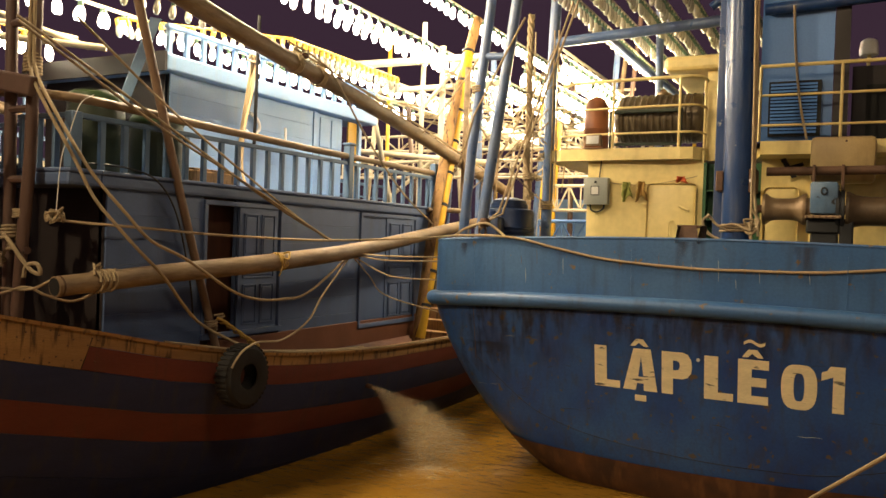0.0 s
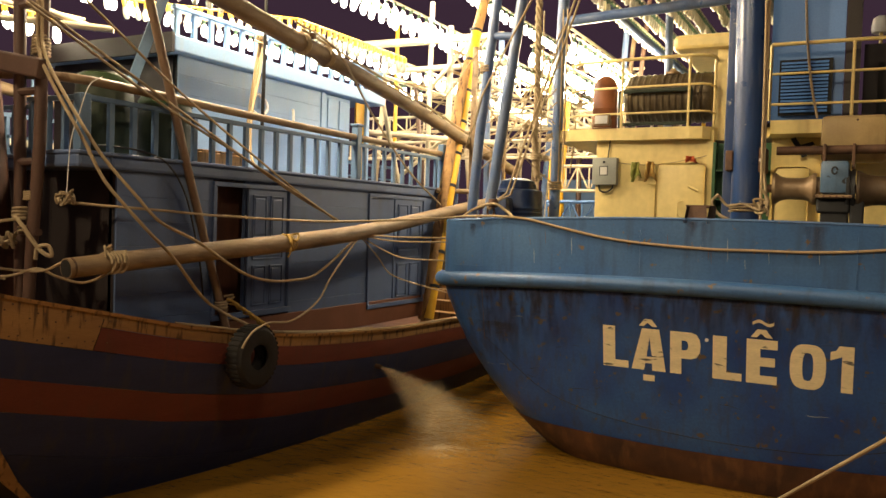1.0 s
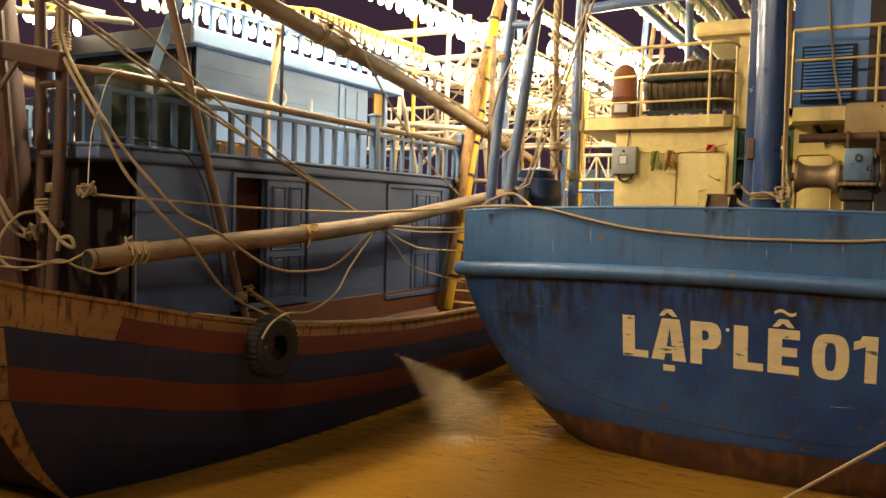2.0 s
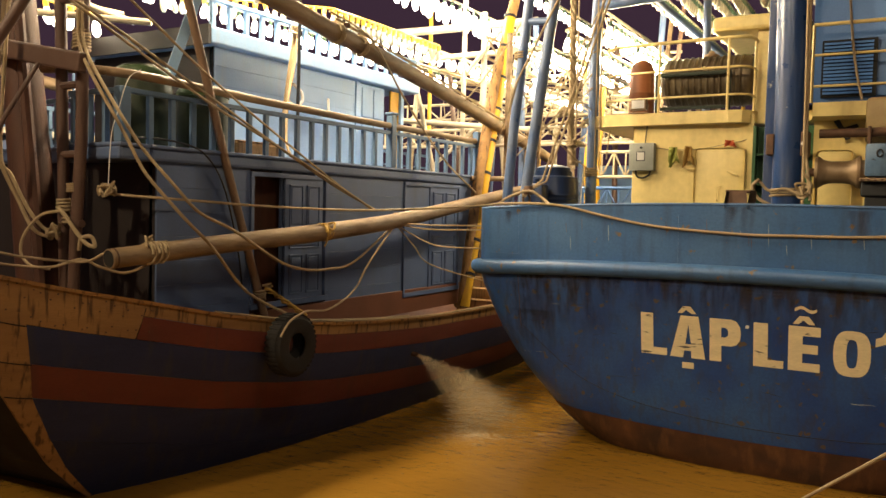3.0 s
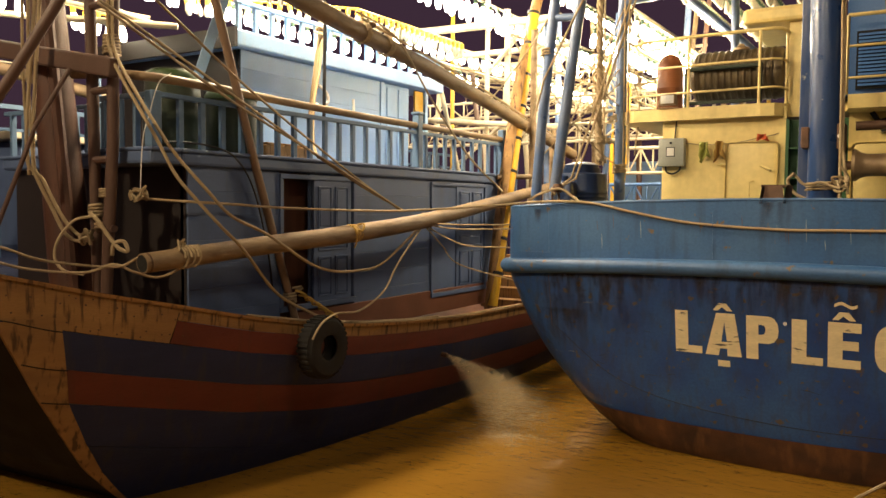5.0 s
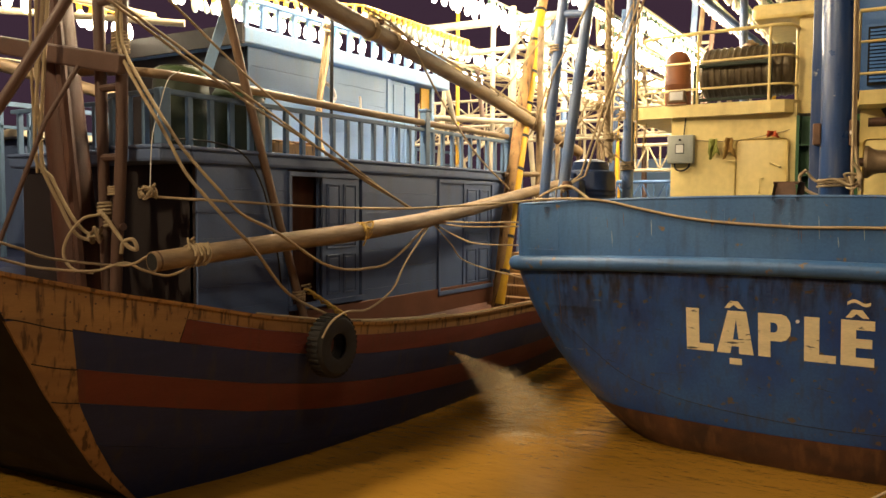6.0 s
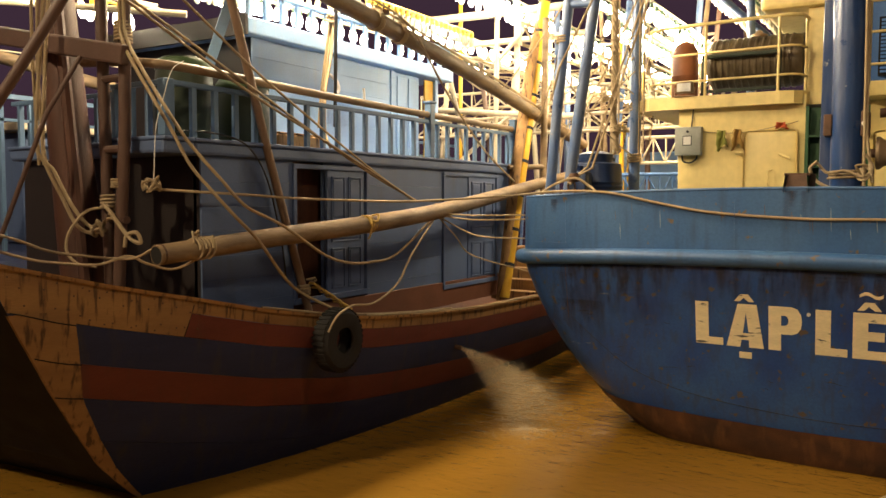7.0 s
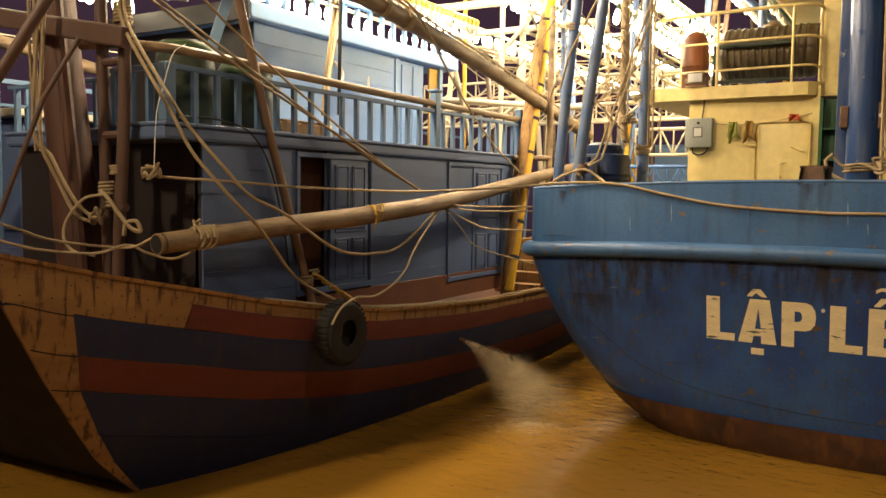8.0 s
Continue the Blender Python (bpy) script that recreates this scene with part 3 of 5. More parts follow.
part("rail", boxed(WX - 0.03, WX + 0.03, 4.66, 11.2, 3.685, 3.73, 0.008), rail_blue, railing)
part("end_rail", boxed(-6.76, WX - 0.05, 4.61, 4.66, 3.685, 3.73, 0.008), rail_blue, railing)
bal = finish("baluster", boxed(-0.022, 0.022, -0.028, 0.028, 0, 0.44, 0.006), rail_blue)
for i in range(25):
    if i != 15:
        shared("baluster", bal, railing, (WX, 4.92 + i * 0.2505 + (0.06 if i > 15 else 0), 3.25))
for i in range(3):
    shared("baluster", bal, railing, (-6.2 - i * 0.22, 4.635, 3.25))
part("end_rail", boxed(-8.8, -6.86, 4.93, 4.98, 3.685, 3.73, 0.008), rail_blue, railing)
for i in range(7):
    shared("baluster", bal, railing, (-7.1 - i * 0.26, 4.955, 3.25))
for y, top in ((4.63, 3.735), (8.80, 3.94), (11.2, 3.94)):
    part("newel", boxed(WX - 0.05, WX + 0.05, y - 0.055, y + 0.055, 3.25, top, 0.012), rail_blue, railing)
part("newel_cap", boxed(WX - 0.065, WX + 0.065, 8.73, 8.87, 3.942, 3.975, 0.01), rail_blue, railing)

# ---------- upper cabin ----------
cabin = thing("upper_cabin", (-8, 8, 3.25), "pale blue wooden upper cabin with a part-open door", "cabin")
UX = -7.05
boards(UX, 6.72, 9.44, 3.25, 4.545, 6, cabin, cabin_blue)
part("backing", boxed(UX - 0.08, UX - 0.04, 6.72, 9.44, 3.25, 4.545), cabin_blue, cabin)
part("corner_post", boxed(UX - 0.06, UX + 0.02, 9.44, 9.53, 3.25, 4.545, 0.006), cabin_blue, cabin)
part("corner_post", boxed(UX - 0.06, UX + 0.02, 10.62, 10.7, 3.25, 4.545, 0.006), cabin_blue, cabin)
leaf = part("door_leaf", boxed(UX - 0.03, UX, 9.54, 10.18, 3.27, 4.53, 0.006), cabin_blue, cabin, "pale blue panelled door leaf")
for a, b in ((9.60, 9.83), (9.89, 10.12)):
    for c, d in ((3.35, 3.95), (4.05, 4.48)):
        part("panel", boxed(UX - 0.005, UX + 0.014, a, b, c, d, 0.012), cabin_blue, leaf)
part("curtain", boxed(UX - 0.05, UX - 0.02, 10.38, 10.62, 3.27, 4.53, 0.01), yellow_mat, cabin, "orange-yellow cloth hanging in the doorway")
# cabin end wall, brown with its shade painted in
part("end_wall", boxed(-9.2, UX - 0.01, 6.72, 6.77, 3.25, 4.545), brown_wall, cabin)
# back wall's near black holds the shade inside the cabin
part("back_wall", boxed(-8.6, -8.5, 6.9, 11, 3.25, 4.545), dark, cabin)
part("roof", boxed(-9.4, UX + 0.12, 6.55, 11.0, 4.55, 4.74, 0.02), cabin_blue, cabin)
# board added over the roof's end edge to paint it as shaded
part("end_fascia", boxed(-9.4, UX + 0.125, 6.51, 6.548, 4.535, 4.755), brown_wall, cabin, "dark brown board added to paint the roof end's shade")
tr = thing("roof_railing", (UX, 9, 4.74), "white painted low roof railing", "railing")
part("top_rail", boxed(UX + 0.0, UX + 0.07, 6.6, 11, 5.04, 5.09, 0.008), cabin_blue, tr)
b2 = finish("baluster", boxed(-0.025, 0.025, -0.03, 0.03, 0, 0.30, 0.006), cabin_blue)
for i in range(17):
    shared("baluster", b2, tr, (UX + 0.035, 6.65 + i * 0.27, 4.74))

# ---------- spars, mast, ladder on the wooden boat ----------
def boom(pts, radii, label):
    b = thing("boom", pts[0], label, "boom")
    part("spar", tubed(smooth_line(pts, 4), [float(v) for v in np.interp(np.linspace(0, 1, 4 * (len(pts) - 1) + 1), np.linspace(0, 1, len(radii)), radii)], 20), spar_wood, b, smooth=True)
    d = (Vector(pts[1]) - Vector(pts[0])).normalized()
    p = Vector(pts[0])
    # flat near-black disc painted for the shade in the hollow end
    part("end_grain", tubed([p - d * 0.004, p + d * 0.001], radii[0] * 0.86, 16), dark, b, "near-black disc painting the shade of a cracked hollow end")
    part("end_band", tubed([p + d * 0.035, p + d * 0.05], radii[0] + 0.003, 20), rusty_steel, b, "thin iron band")
    return b


boom([(-5.74, 4.32, 2.255), (-5.62, 5.6, 2.36), (-5.50, 6.85, 2.45), (-5.48, 8.5, 2.60), (-5.5, 11.2, 2.96), (-5.5, 12.5, 3.13)], [0.085, 0.09, 0.096, 0.092, 0.08, 0.07], "long bare wooden boom lying along the side")
boom([(-5.7, 4.6, 5.13), (-5.7, 6.4, 4.80), (-5.7, 9.4, 4.38), (-5.7, 13.4, 3.68)], [0.105, 0.10, 0.095, 0.09], "thick wooden boom slung at a slant")
spar("strut", [(-5.90, 4.95, 5.62), (-5.90, 5.79, 3.12), (-5.90, 6.40, 1.42)], 0.042, strut_tan, "brown slanting wooden strut", "strut")
wood_mast = thing("mast", (-7.08, 4.6, 1.7), "dark reddish wooden mast with a split side", "mast")
part("trunk", tubed([(-7.08, 4.6, 1.7), (-7.145, 4.6, 2.2), (-7.45, 4.6, 4.55), (-7.77, 4.6, 7.0)], [0.20, 0.20, 0.17, 0.145], 20), dark_wood, wood_mast, smooth=True)
part("batten", tubed([(-6.92, 4.50, 1.8), (-6.98, 4.50, 2.3), (-7.30, 4.50, 4.7)], [0.06, 0.058, 0.05], 8), dark_wood, wood_mast, "lighter reddish batten", True)
ladder = thing("ladder", (-6.5, 4.5, 1.9), "brown steel pipe ladder frame lashed with rope", "ladder")
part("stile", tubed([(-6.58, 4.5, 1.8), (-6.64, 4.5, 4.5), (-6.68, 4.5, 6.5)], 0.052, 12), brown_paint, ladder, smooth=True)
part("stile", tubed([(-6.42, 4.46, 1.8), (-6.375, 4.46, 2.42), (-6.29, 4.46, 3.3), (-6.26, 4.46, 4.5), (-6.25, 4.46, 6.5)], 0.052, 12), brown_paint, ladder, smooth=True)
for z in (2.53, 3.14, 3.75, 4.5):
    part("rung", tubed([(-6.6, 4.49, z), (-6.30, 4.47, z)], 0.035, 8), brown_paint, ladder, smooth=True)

# ---------- lamp racks ----------
def lathe(profile, n=10):
    bm = bmesh.new()
    grid(bm, [[(r * math.cos(6.28318 * j / n), r * math.sin(6.28318 * j / n), z) for j in range(n + 1)] for r, z in profile])
    bmesh.ops.remove_doubles(bm, verts=bm.verts, dist=1e-5)
    return bm


def lathe_at(place, profile, n=16):
    bm = lathe(profile, n)
    bmesh.ops.translate(bm, verts=bm.verts, vec=place)
    return bm


BULB = [(0.001, -0.235), (0.030, -0.222), (0.047, -0.18), (0.050, -0.14), (0.043, -0.085), (0.026, -0.04), (0.024, -0.02)]
bulb_lit = finish("bulb", lathe(BULB, 8), lit_glass, True)
bulb_off = finish("bulb", lathe([(r * 0.82, z * 0.86) for r, z in BULB], 8), glass_off, True)
sock = finish("socket", lathe([(0.001, 0.05), (0.024, 0.045), (0.028, 0.0), (0.026, -0.04), (0.001, -0.04)], 8), socket_mat, True)


def lamp_rack(x, z, y0, y1, gap, lit, label):
    rack = thing("lamp_rack", (x, y0, z), label, "lamp rack", "fishing lamp racks")
    part("bar", tubed([(x, y0 - 0.1, z + 0.05), (x, (y0 + y1) / 2, z + 0.05), (x, y1 + 0.1, z + 0.05)], 0.022, 6), truss_white, rack)
    n = int((y1 - y0) / gap)
    for i in range(n):
        y = y0 + i * gap
        turn = Matrix.Rotation(random.uniform(-0.15, 0.15), 4, "X") @ Matrix.Rotation(random.uniform(-0.15, 0.15), 4, "Y")
        shared("socket", sock, rack, (x, y, z), turn)
        shared("bulb", bulb_lit if lit else bulb_off, rack, (x, y, z), turn)


lamp_rack(-6.5, 6.0, 7.5, 22, 0.25, True, "row of burning fishing lamps over the wooden boat")
lamp_rack(-6.9, 6.05, 8.0, 22, 0.25, True, "row of burning fishing lamps over the wooden boat")
lamp_rack(-6.4, 6.85, 9.5, 22, 0.25, True, "upper row of burning fishing lamps over the wooden boat")
lamp_rack(-8.9, 5.6, 3.0, 16, 0.36, True, "row of burning fishing lamps beyond the cabin")
lamp_rack(-9.4, 5.75, 3.0, 16, 0.36, True, "row of burning fishing lamps beyond the cabin")
lamp_rack(-7.6, 5.55, 10.5, 22, 0.25, True, "row of burning fishing lamps behind the cabin")
lamp_rack(-3.75, 5.35, 10.9, 15.5, 0.25, True, "row of burning fishing lamps on the steel boat")
lamp_rack(-4.2, 5.15, 10.5, 16, 0.25, True, "row of burning fishing lamps on the steel boat")
lamp_rack(-3.5, 5.05, 11.4, 14, 0.25, True, "lower row of burning fishing lamps on the steel boat")
# three lamp rows added out of view, one at each fill light
lamp_rack(-7.3, 9.65, -4.5, -1.5, 0.25, True, "added out-of-view lamp row for the high fill light")
lamp_rack(-1.0, 6.95, 2.0, 5.0, 0.25, True, "added out-of-view lamp row for the fill light over the stern")
lamp_rack(5.2, 4.0, -4.5, -1.5, 0.25, True, "added out-of-view lamp row for the fill light behind the camera")


def lamp_string(a, b, gap, lit, label, bar=yellow_mat):
    """Lamps hung along a straight bar wound with yellow tape."""
    a, b = Vector(a), Vector(b)
    rack = thing("lamp_string", a, label, "lamp string", "fishing lamp strings")
    part("bar", tubed([a, a.lerp(b, 0.5), b], 0.02, 6), bar, rack)
    n = int((b - a).length / gap)
    for i in range(n + 1):
        p = a.lerp(b, i / n) - Vector((0, 0, 0.05))
        turn = Matrix.Rotation(random.uniform(-0.2, 0.2), 4, "X") @ Matrix.Rotation(random.uniform(-0.2, 0.2), 4, "Y")
        shared("socket", sock_yellow if bar is yellow_mat else sock, rack, p, turn)
        shared("bulb", bulb_lit if lit else bulb_off, rack, p, turn)


sock_yellow = finish("socket", lathe([(0.001, 0.05), (0.030, 0.045), (0.034, 0.0), (0.030, -0.04), (0.001, -0.04)], 8), yellow_mat, True)
lamp_string((-7.0, 6.0, 5.36), (-7.0, 7.6, 5.42), 0.205, False, "row of clear unlit fishing lamps over the cabin roof", truss_white)
lamp_string((-8.4, 7.1, 5.40), (-6.95, 8.78, 5.42), 0.13, False, "yellow taped string of small lamps over the cabin roof")
lamp_string((-6.95, 8.80, 5.42), (-6.95, 11.6, 5.44), 0.13, False, "yellow taped string of small lamps over the cabin roof")
lamp_string((-8.9, 4.2, 5.15), (-8.9, 6.5, 5.05), 0.16, True, "yellow taped string of burning lamps behind the mast")
for i in range(8):
    lamp_rack(-3.3 + 0.34 * i, 5.86 + 0.05 * (i % 3), 9.0 + 0.2 * i, 20, 0.15, False, "row of unlit fishing lamps with green sockets")


# ---------- fittings of the steel boat ----------
def coil(bm, centre, radius, r, turns, axis="z", squash=1.0, rise=0.03, seed=1):
    """A lashing: loose turns of rope round a centre."""
    rnd = random.Random(seed)
    pts = []
    for i in range(int(turns * 14) + 1):
        a = i / 14 * 6.28318
        q = radius * (1 + rnd.uniform(-0.04, 0.04))
        u, v, w = q * math.cos(a), q * squash * math.sin(a), rise * i / 14 - rise * turns / 2
        pts.append(Vector(centre) + Vector((u, v, w) if axis == "z" else ((w, u, v) if axis == "x" else (u, w, v))))
    return tube(bm, pts, r, 6)


def knot(centre, size, r, label="tangled knot of old rope", seed=1, n=16):
    rnd = random.Random(seed)
    p = [Vector(centre) + Vector((rnd.uniform(-1, 1), rnd.uniform(-1, 1), rnd.uniform(-1, 1))) * size for _ in range(n)]
    return rope(smooth_line(p, 5), r, label)


def lashing(centre, radius, r, turns, axis="z", seed=1, label="rope lashing wound round a pole", rise=0.03):
    ob = part("lashing", coil(bmesh.new(), centre, radius, r, turns, axis, seed=seed, rise=rise), rope_mat, smooth=True)
    return tagged(ob, label, "rope")


# blue plate column, bracket and lashing on the mast
col = thing("mast_casing", (-1.35, 9.4, 1.95), "flat blue steel casing behind the mast", "casing")
part("plate", boxed(-1.425, -1.18, 9.30, 9.40, 1.95, 7.2, 0.01), pole_blue, col)
part("bracket", boxed(-1.37, -1.29, 9.06, 9.29, 3.38, 3.60, 0.012), rusty_steel, col, "rusty bolted bracket")
part("bracket", boxed(-1.03, -0.955, 9.02, 9.28, 3.36, 3.62, 0.012), rusty_steel, col)
part("bolt", tubed([(-1.0, 9.03, 3.49), (-1.0, 9.0, 3.49)], 0.022, 10), white_mat, col)
fair = thing("fairlead", (-1.5, 8.45, 2.82), "rusty steel fairlead bracket on the bulwark", "fairlead")
bm = bmesh.new()
for x in (-1.62, -1.40):
    grid(bm, [[(x, 8.25, 2.80), (x, 8.62, 2.80)], [(x + 0.015, 8.32, 2.98), (x + 0.015, 8.60, 2.98)]])
    grid(bm, [[(x + 0.02, 8.25, 2.80), (x + 0.02, 8.62, 2.80)], [(x + 0.035, 8.32, 2.98), (x + 0.035, 8.60, 2.98)]])
box(bm, -1.62, -1.38, 8.34, 8.60, 2.96, 2.985, 0.004)
grid(bm, [[(-1.61, 8.285, 2.79), (-1.39, 8.285, 2.79)], [(-1.58, 8.33, 2.97), (-1.42, 8.33, 2.97)]])
part("bracket", bm, rusty_steel, fair)

# winch
gear_blue = material("scuffed_gearbox_paint", (0.07, 0.13, 0.22), 0.4, second=(0.12, 0.18, 0.26), scale=5, amount=0.8, worn=(0.02, 0.018, 0.016), worn_level=0.60, streak=(0.03, 0.025, 0.02), streak_amount=0.5)
greasy_drum = material("greasy_drum_steel", (0.13, 0.085, 0.045), 0.45, metal=0.2, second=(0.03, 0.022, 0.016), scale=5, amount=0.95, bump=0.15)
winch = thing("winch", (-0.3, 9.2, 1.95), "rusty steel warping winch with worn drums", "winch")


def drum(x0, x1, zc, r_out, r_in):
    bm = bmesh.new()
    n = 22
    prof = [(x0, 0.02), (x0, r_out), (x0 + 0.03, r_out), *[(x0 + 0.03 + (x1 - x0 - 0.06) * f, r_in + (r_out - r_in) * (2 * f - 1) ** 4) for f in np.linspace(0, 1, 9)], (x1 - 0.03, r_out), (x1, r_out), (x1, 0.02)]
    grid(bm, [[(x, 9.2 + r * math.cos(6.28318 * j / n), zc + r * math.sin(6.28318 * j / n)) for j in range(n + 1)] for x, r in prof])
    return bm


part("warping_drum", drum(-0.89, -0.47, 3.20, 0.165, 0.115), steel, winch, "worn bright warping drum", True)
part("warping_drum", drum(-0.10, 0.44, 3.19, 0.20, 0.15), greasy_drum, winch, "greasy dark warping drum", True)
part("brake_disc", drum(-0.19, -0.11, 3.19, 0.215, 0.20), cable_black, winch, "greasy black brake disc", True)
part("bearing", drum(-0.475, -0.425, 3.20, 0.125, 0.12), steel, winch, "", True)
for k in range(6):
    part("bolt", tubed([(-0.45 + 0.06 * k, 8.985, 3.115), (-0.45 + 0.06 * k, 8.965, 3.115)], 0.012, 6), rusty_steel, winch)
part("gusset", boxed(-0.50, -0.13, 9.03, 9.36, 2.62, 2.70, 0.02), cable_black, winch)
part("gusset", boxed(-0.46, -0.15, 9.05, 9.34, 2.95, 3.095, 0.02), cable_black, winch)
part("shaft", tubed([(-0.95, 9.2, 3.2), (0.6, 9.2, 3.2)], 0.045, 12), rusty_steel, winch)
gear = part("gearbox", boxed(-0.43, -0.17, 9.02, 9.40, 3.15, 3.48, 0.025), gear_blue, winch, "scuffed pale blue gearbox cover", True)
part("eye", tubed([(-0.30 + 0.025 * math.cos(a), 9.0, 3.38 + 0.035 * math.sin(a)) for a in np.linspace(0, 6.0, 14)], 0.009, 6), cable_black, gear)
part("flange", boxed(-0.47, -0.13, 8.98, 9.42, 3.10, 3.135, 0.008), steel, winch)
part("stand", boxed(-0.42, -0.16, 9.08, 9.34, 1.95, 3.10, 0.02), cable_black, winch, "greasy black stand")
part("stand", boxed(-0.15, -0.02, 9.06, 9.3, 1.95, 3.1, 0.02), cable_black, winch)
part("top_rod", tubed([(-0.87, 9.2, 3.60), (1.2, 9.2, 3.62)], 0.047, 12), rusty_steel, winch, "rusty horizontal pipe", True)
part("bracket", boxed(-0.42, -0.39, 9.1, 9.3, 3.40, 3.66, 0.006), rusty_steel, winch)
part("bracket", boxed(-0.15, -0.12, 9.1, 9.3, 3.40, 3.66, 0.006), rusty_steel, winch)
cover_tan = material("stained_tan_paint", (0.44, 0.31, 0.13), 0.45, second=(0.30, 0.20, 0.08), scale=4, amount=0.8, streak=(0.10, 0.06, 0.03), streak_amount=0.5, worn=(0.72, 0.62, 0.40), worn_level=0.70)
cover = thing("winch_cover", (-0.15, 9.5, 3.5), "stained tan metal motor cover with scraped corners", "cover")
part("shell", boxed(-0.46, 0.16, 9.36, 9.68, 3.50, 3.985, 0.05), cover_tan, cover, smooth=True)
part("bolt", tubed([(-0.12, 9.37, 3.93), (-0.12, 9.35, 3.93)], 0.012, 8), rusty_steel, cover)


# rails of the upper deck
def pipe_rail(pts, heights, posts, base, label, r=0.017):
    rail = thing("guard_rail", (pts[0][0], pts[0][1], base), label, "railing")
    for i, h in enumerate(heights):
        part("rail", tubed([(x, y, base + h) for x, y in pts], r * (1.25 if i == 0 else 0.85), 8), cream, rail, smooth=True)
    for x, y in posts:
        part("post", tubed([(x, y, base), (x, y, base + heights[0])], r, 8), cream, rail, smooth=True)


pipe_rail([(-1.02, 9.73), (0.5, 9.73), (3, 9.73)], (0.85, 0.52, 0.18), [(-1.02, 9.73), (-0.19, 9.73), (0.7, 9.73), (1.6, 9.73)], 3.99, "cream painted pipe guard rail with three bars")
pipe_rail([(-3.62, 13), (-3.62, 10.6), (-3.55, 10.3), (-3.38, 10.18), (-2.82, 10.12), (-1.98, 10.08), (-1.84, 10.09), (-1.75, 10.16), (-1.72, 10.32), (-1.72, 10.9)], (0.87, 0.52, 0.19),
          [(-3.62, 11.5), (-2.82, 10.12), (-1.98, 10.08), (-1.72, 10.35)], 3.99, "cream painted pipe guard rail round the platform")

# ribbed tank in its frame
tank = thing("ribbed_tank", (-2.3, 10.65, 3.99), "rust-stained ribbed steel water tank in a green frame", "tank")
tank_mat = material("stained_tank_steel", (0.17, 0.13, 0.075), 0.38, metal=0.45, second=(0.07, 0.05, 0.03), scale=5, amount=0.9, bump=0.2, streak=(0.30, 0.25, 0.17), streak_amount=0.5)
bm = bmesh.new()
prof = [(-2.88, 0.02), (-2.88, 0.22), (-2.84, 0.29), (-2.80, 0.315)]
for i in range(12):
    a = -2.78 + i * 0.079
    prof += [(a, 0.312), (a + 0.015, 0.326), (a + 0.03, 0.326), (a + 0.045, 0.312)]
prof += [(-1.81, 0.31), (-1.77, 0.28), (-1.75, 0.20), (-1.75, 0.02)]
grid(bm, [[(x, 10.62 + r * math.cos(6.28318 * j / 28), 4.42 + r * math.sin(6.28318 * j / 28)) for j in range(29)] for x, r in prof])
part("shell", bm, tank_mat, tank, smooth=True)
part("lid", lathe_at((-2.30, 10.62, 4.73), [(0.10, 0.0), (0.10, 0.03), (0.05, 0.05), (0.03, 0.08), (0.001, 0.09)]), steel, tank, "steel filler cap", True)
for a in ((-2.90, -2.86, 10.24, 10.28, 4.0, 4.50), (-2.90, -1.98, 10.24, 10.28, 4.455, 4.505), (-2.90, -1.98, 10.24, 10.28, 4.04, 4.08), (-2.02, -1.98, 10.24, 10.28, 4.0, 4.5), (-2.90, -2.86, 10.96, 11.0, 4.0, 4.5)):
    part("frame_bar", boxed(*a, 0.006), green_plastic, tank)
# orange drum, floodlight, switch box
odrum = thing("orange_drum", (-3.3, 11.0, 3.99), "upright orange painted steel drum", "drum")
part("shell", lathe_at((-3.30, 11.0, 3.99), [(0.001, 0), (0.17, 0), (0.175, 0.02), (0.172, 0.36), (0.18, 0.38), (0.172, 0.40), (0.168, 0.70), (0.12, 0.80), (0.05, 0.84), (0.001, 0.845)], 22), orange_mat, odrum, smooth=True)
flood = thing("floodlight", (-3.05, 10.08, 3.99), "small square floodlight clamped on the platform edge", "floodlight")
part("case", boxed(-3.15, -2.95, 10.02, 10.11, 4.03, 4.17, 0.012), steel, flood)
part("lens", boxed(-3.13, -2.97, 10.012, 10.018, 4.05, 4.15), white_mat, flood)
part("bracket", tubed([(-3.17, 10.06, 4.10), (-3.17, 10.06, 4.0), (-2.93, 10.06, 4.0), (-2.93, 10.06, 4.10)], 0.008, 6), steel, flood)
sw = thing("switch_box", (-3.0, 10.1, 3.27), "grey metal electric switch box on the wall", "switch box")
bx = part("case", boxed(-3.16, -2.84, 10.06, 10.168, 3.27, 3.62, 0.012), grey_box, sw, smooth=True)
part("label", boxed(-3.05, -2.96, 10.052, 10.057, 3.40, 3.50), white_mat, bx)
part("label_frame", boxed(-3.06, -2.95, 10.055, 10.059, 3.39, 3.51), cable_black, bx)
part("knob", tubed([(-3.0, 10.06, 3.56), (-3.0, 10.04, 3.56)], 0.015, 10), cable_black, bx)
part("cable", tubed(smooth_line([(-3.08, 10.12, 3.27), (-3.06, 10.11, 3.20), (-2.98, 10.11, 3.18), (-2.91, 10.12, 3.22), (-2.9, 10.14, 3.27)]), 0.011, 6), cable_black, sw)
part("cable", tubed([(-2.98, 10.15, 3.62), (-2.96, 10.15, 3.84)], 0.009, 6), cable_black, sw)
rope(sag((-2.84, 10.14, 3.56), (-1.95, 10.13, 3.60), 0.05), 0.005, "thin cord strung along the cream wall")
rope(sag((-1.95, 10.13, 3.60), (-1.64, 10.2, 3.70), 0.02), 0.005, "thin cord strung along the cream wall")


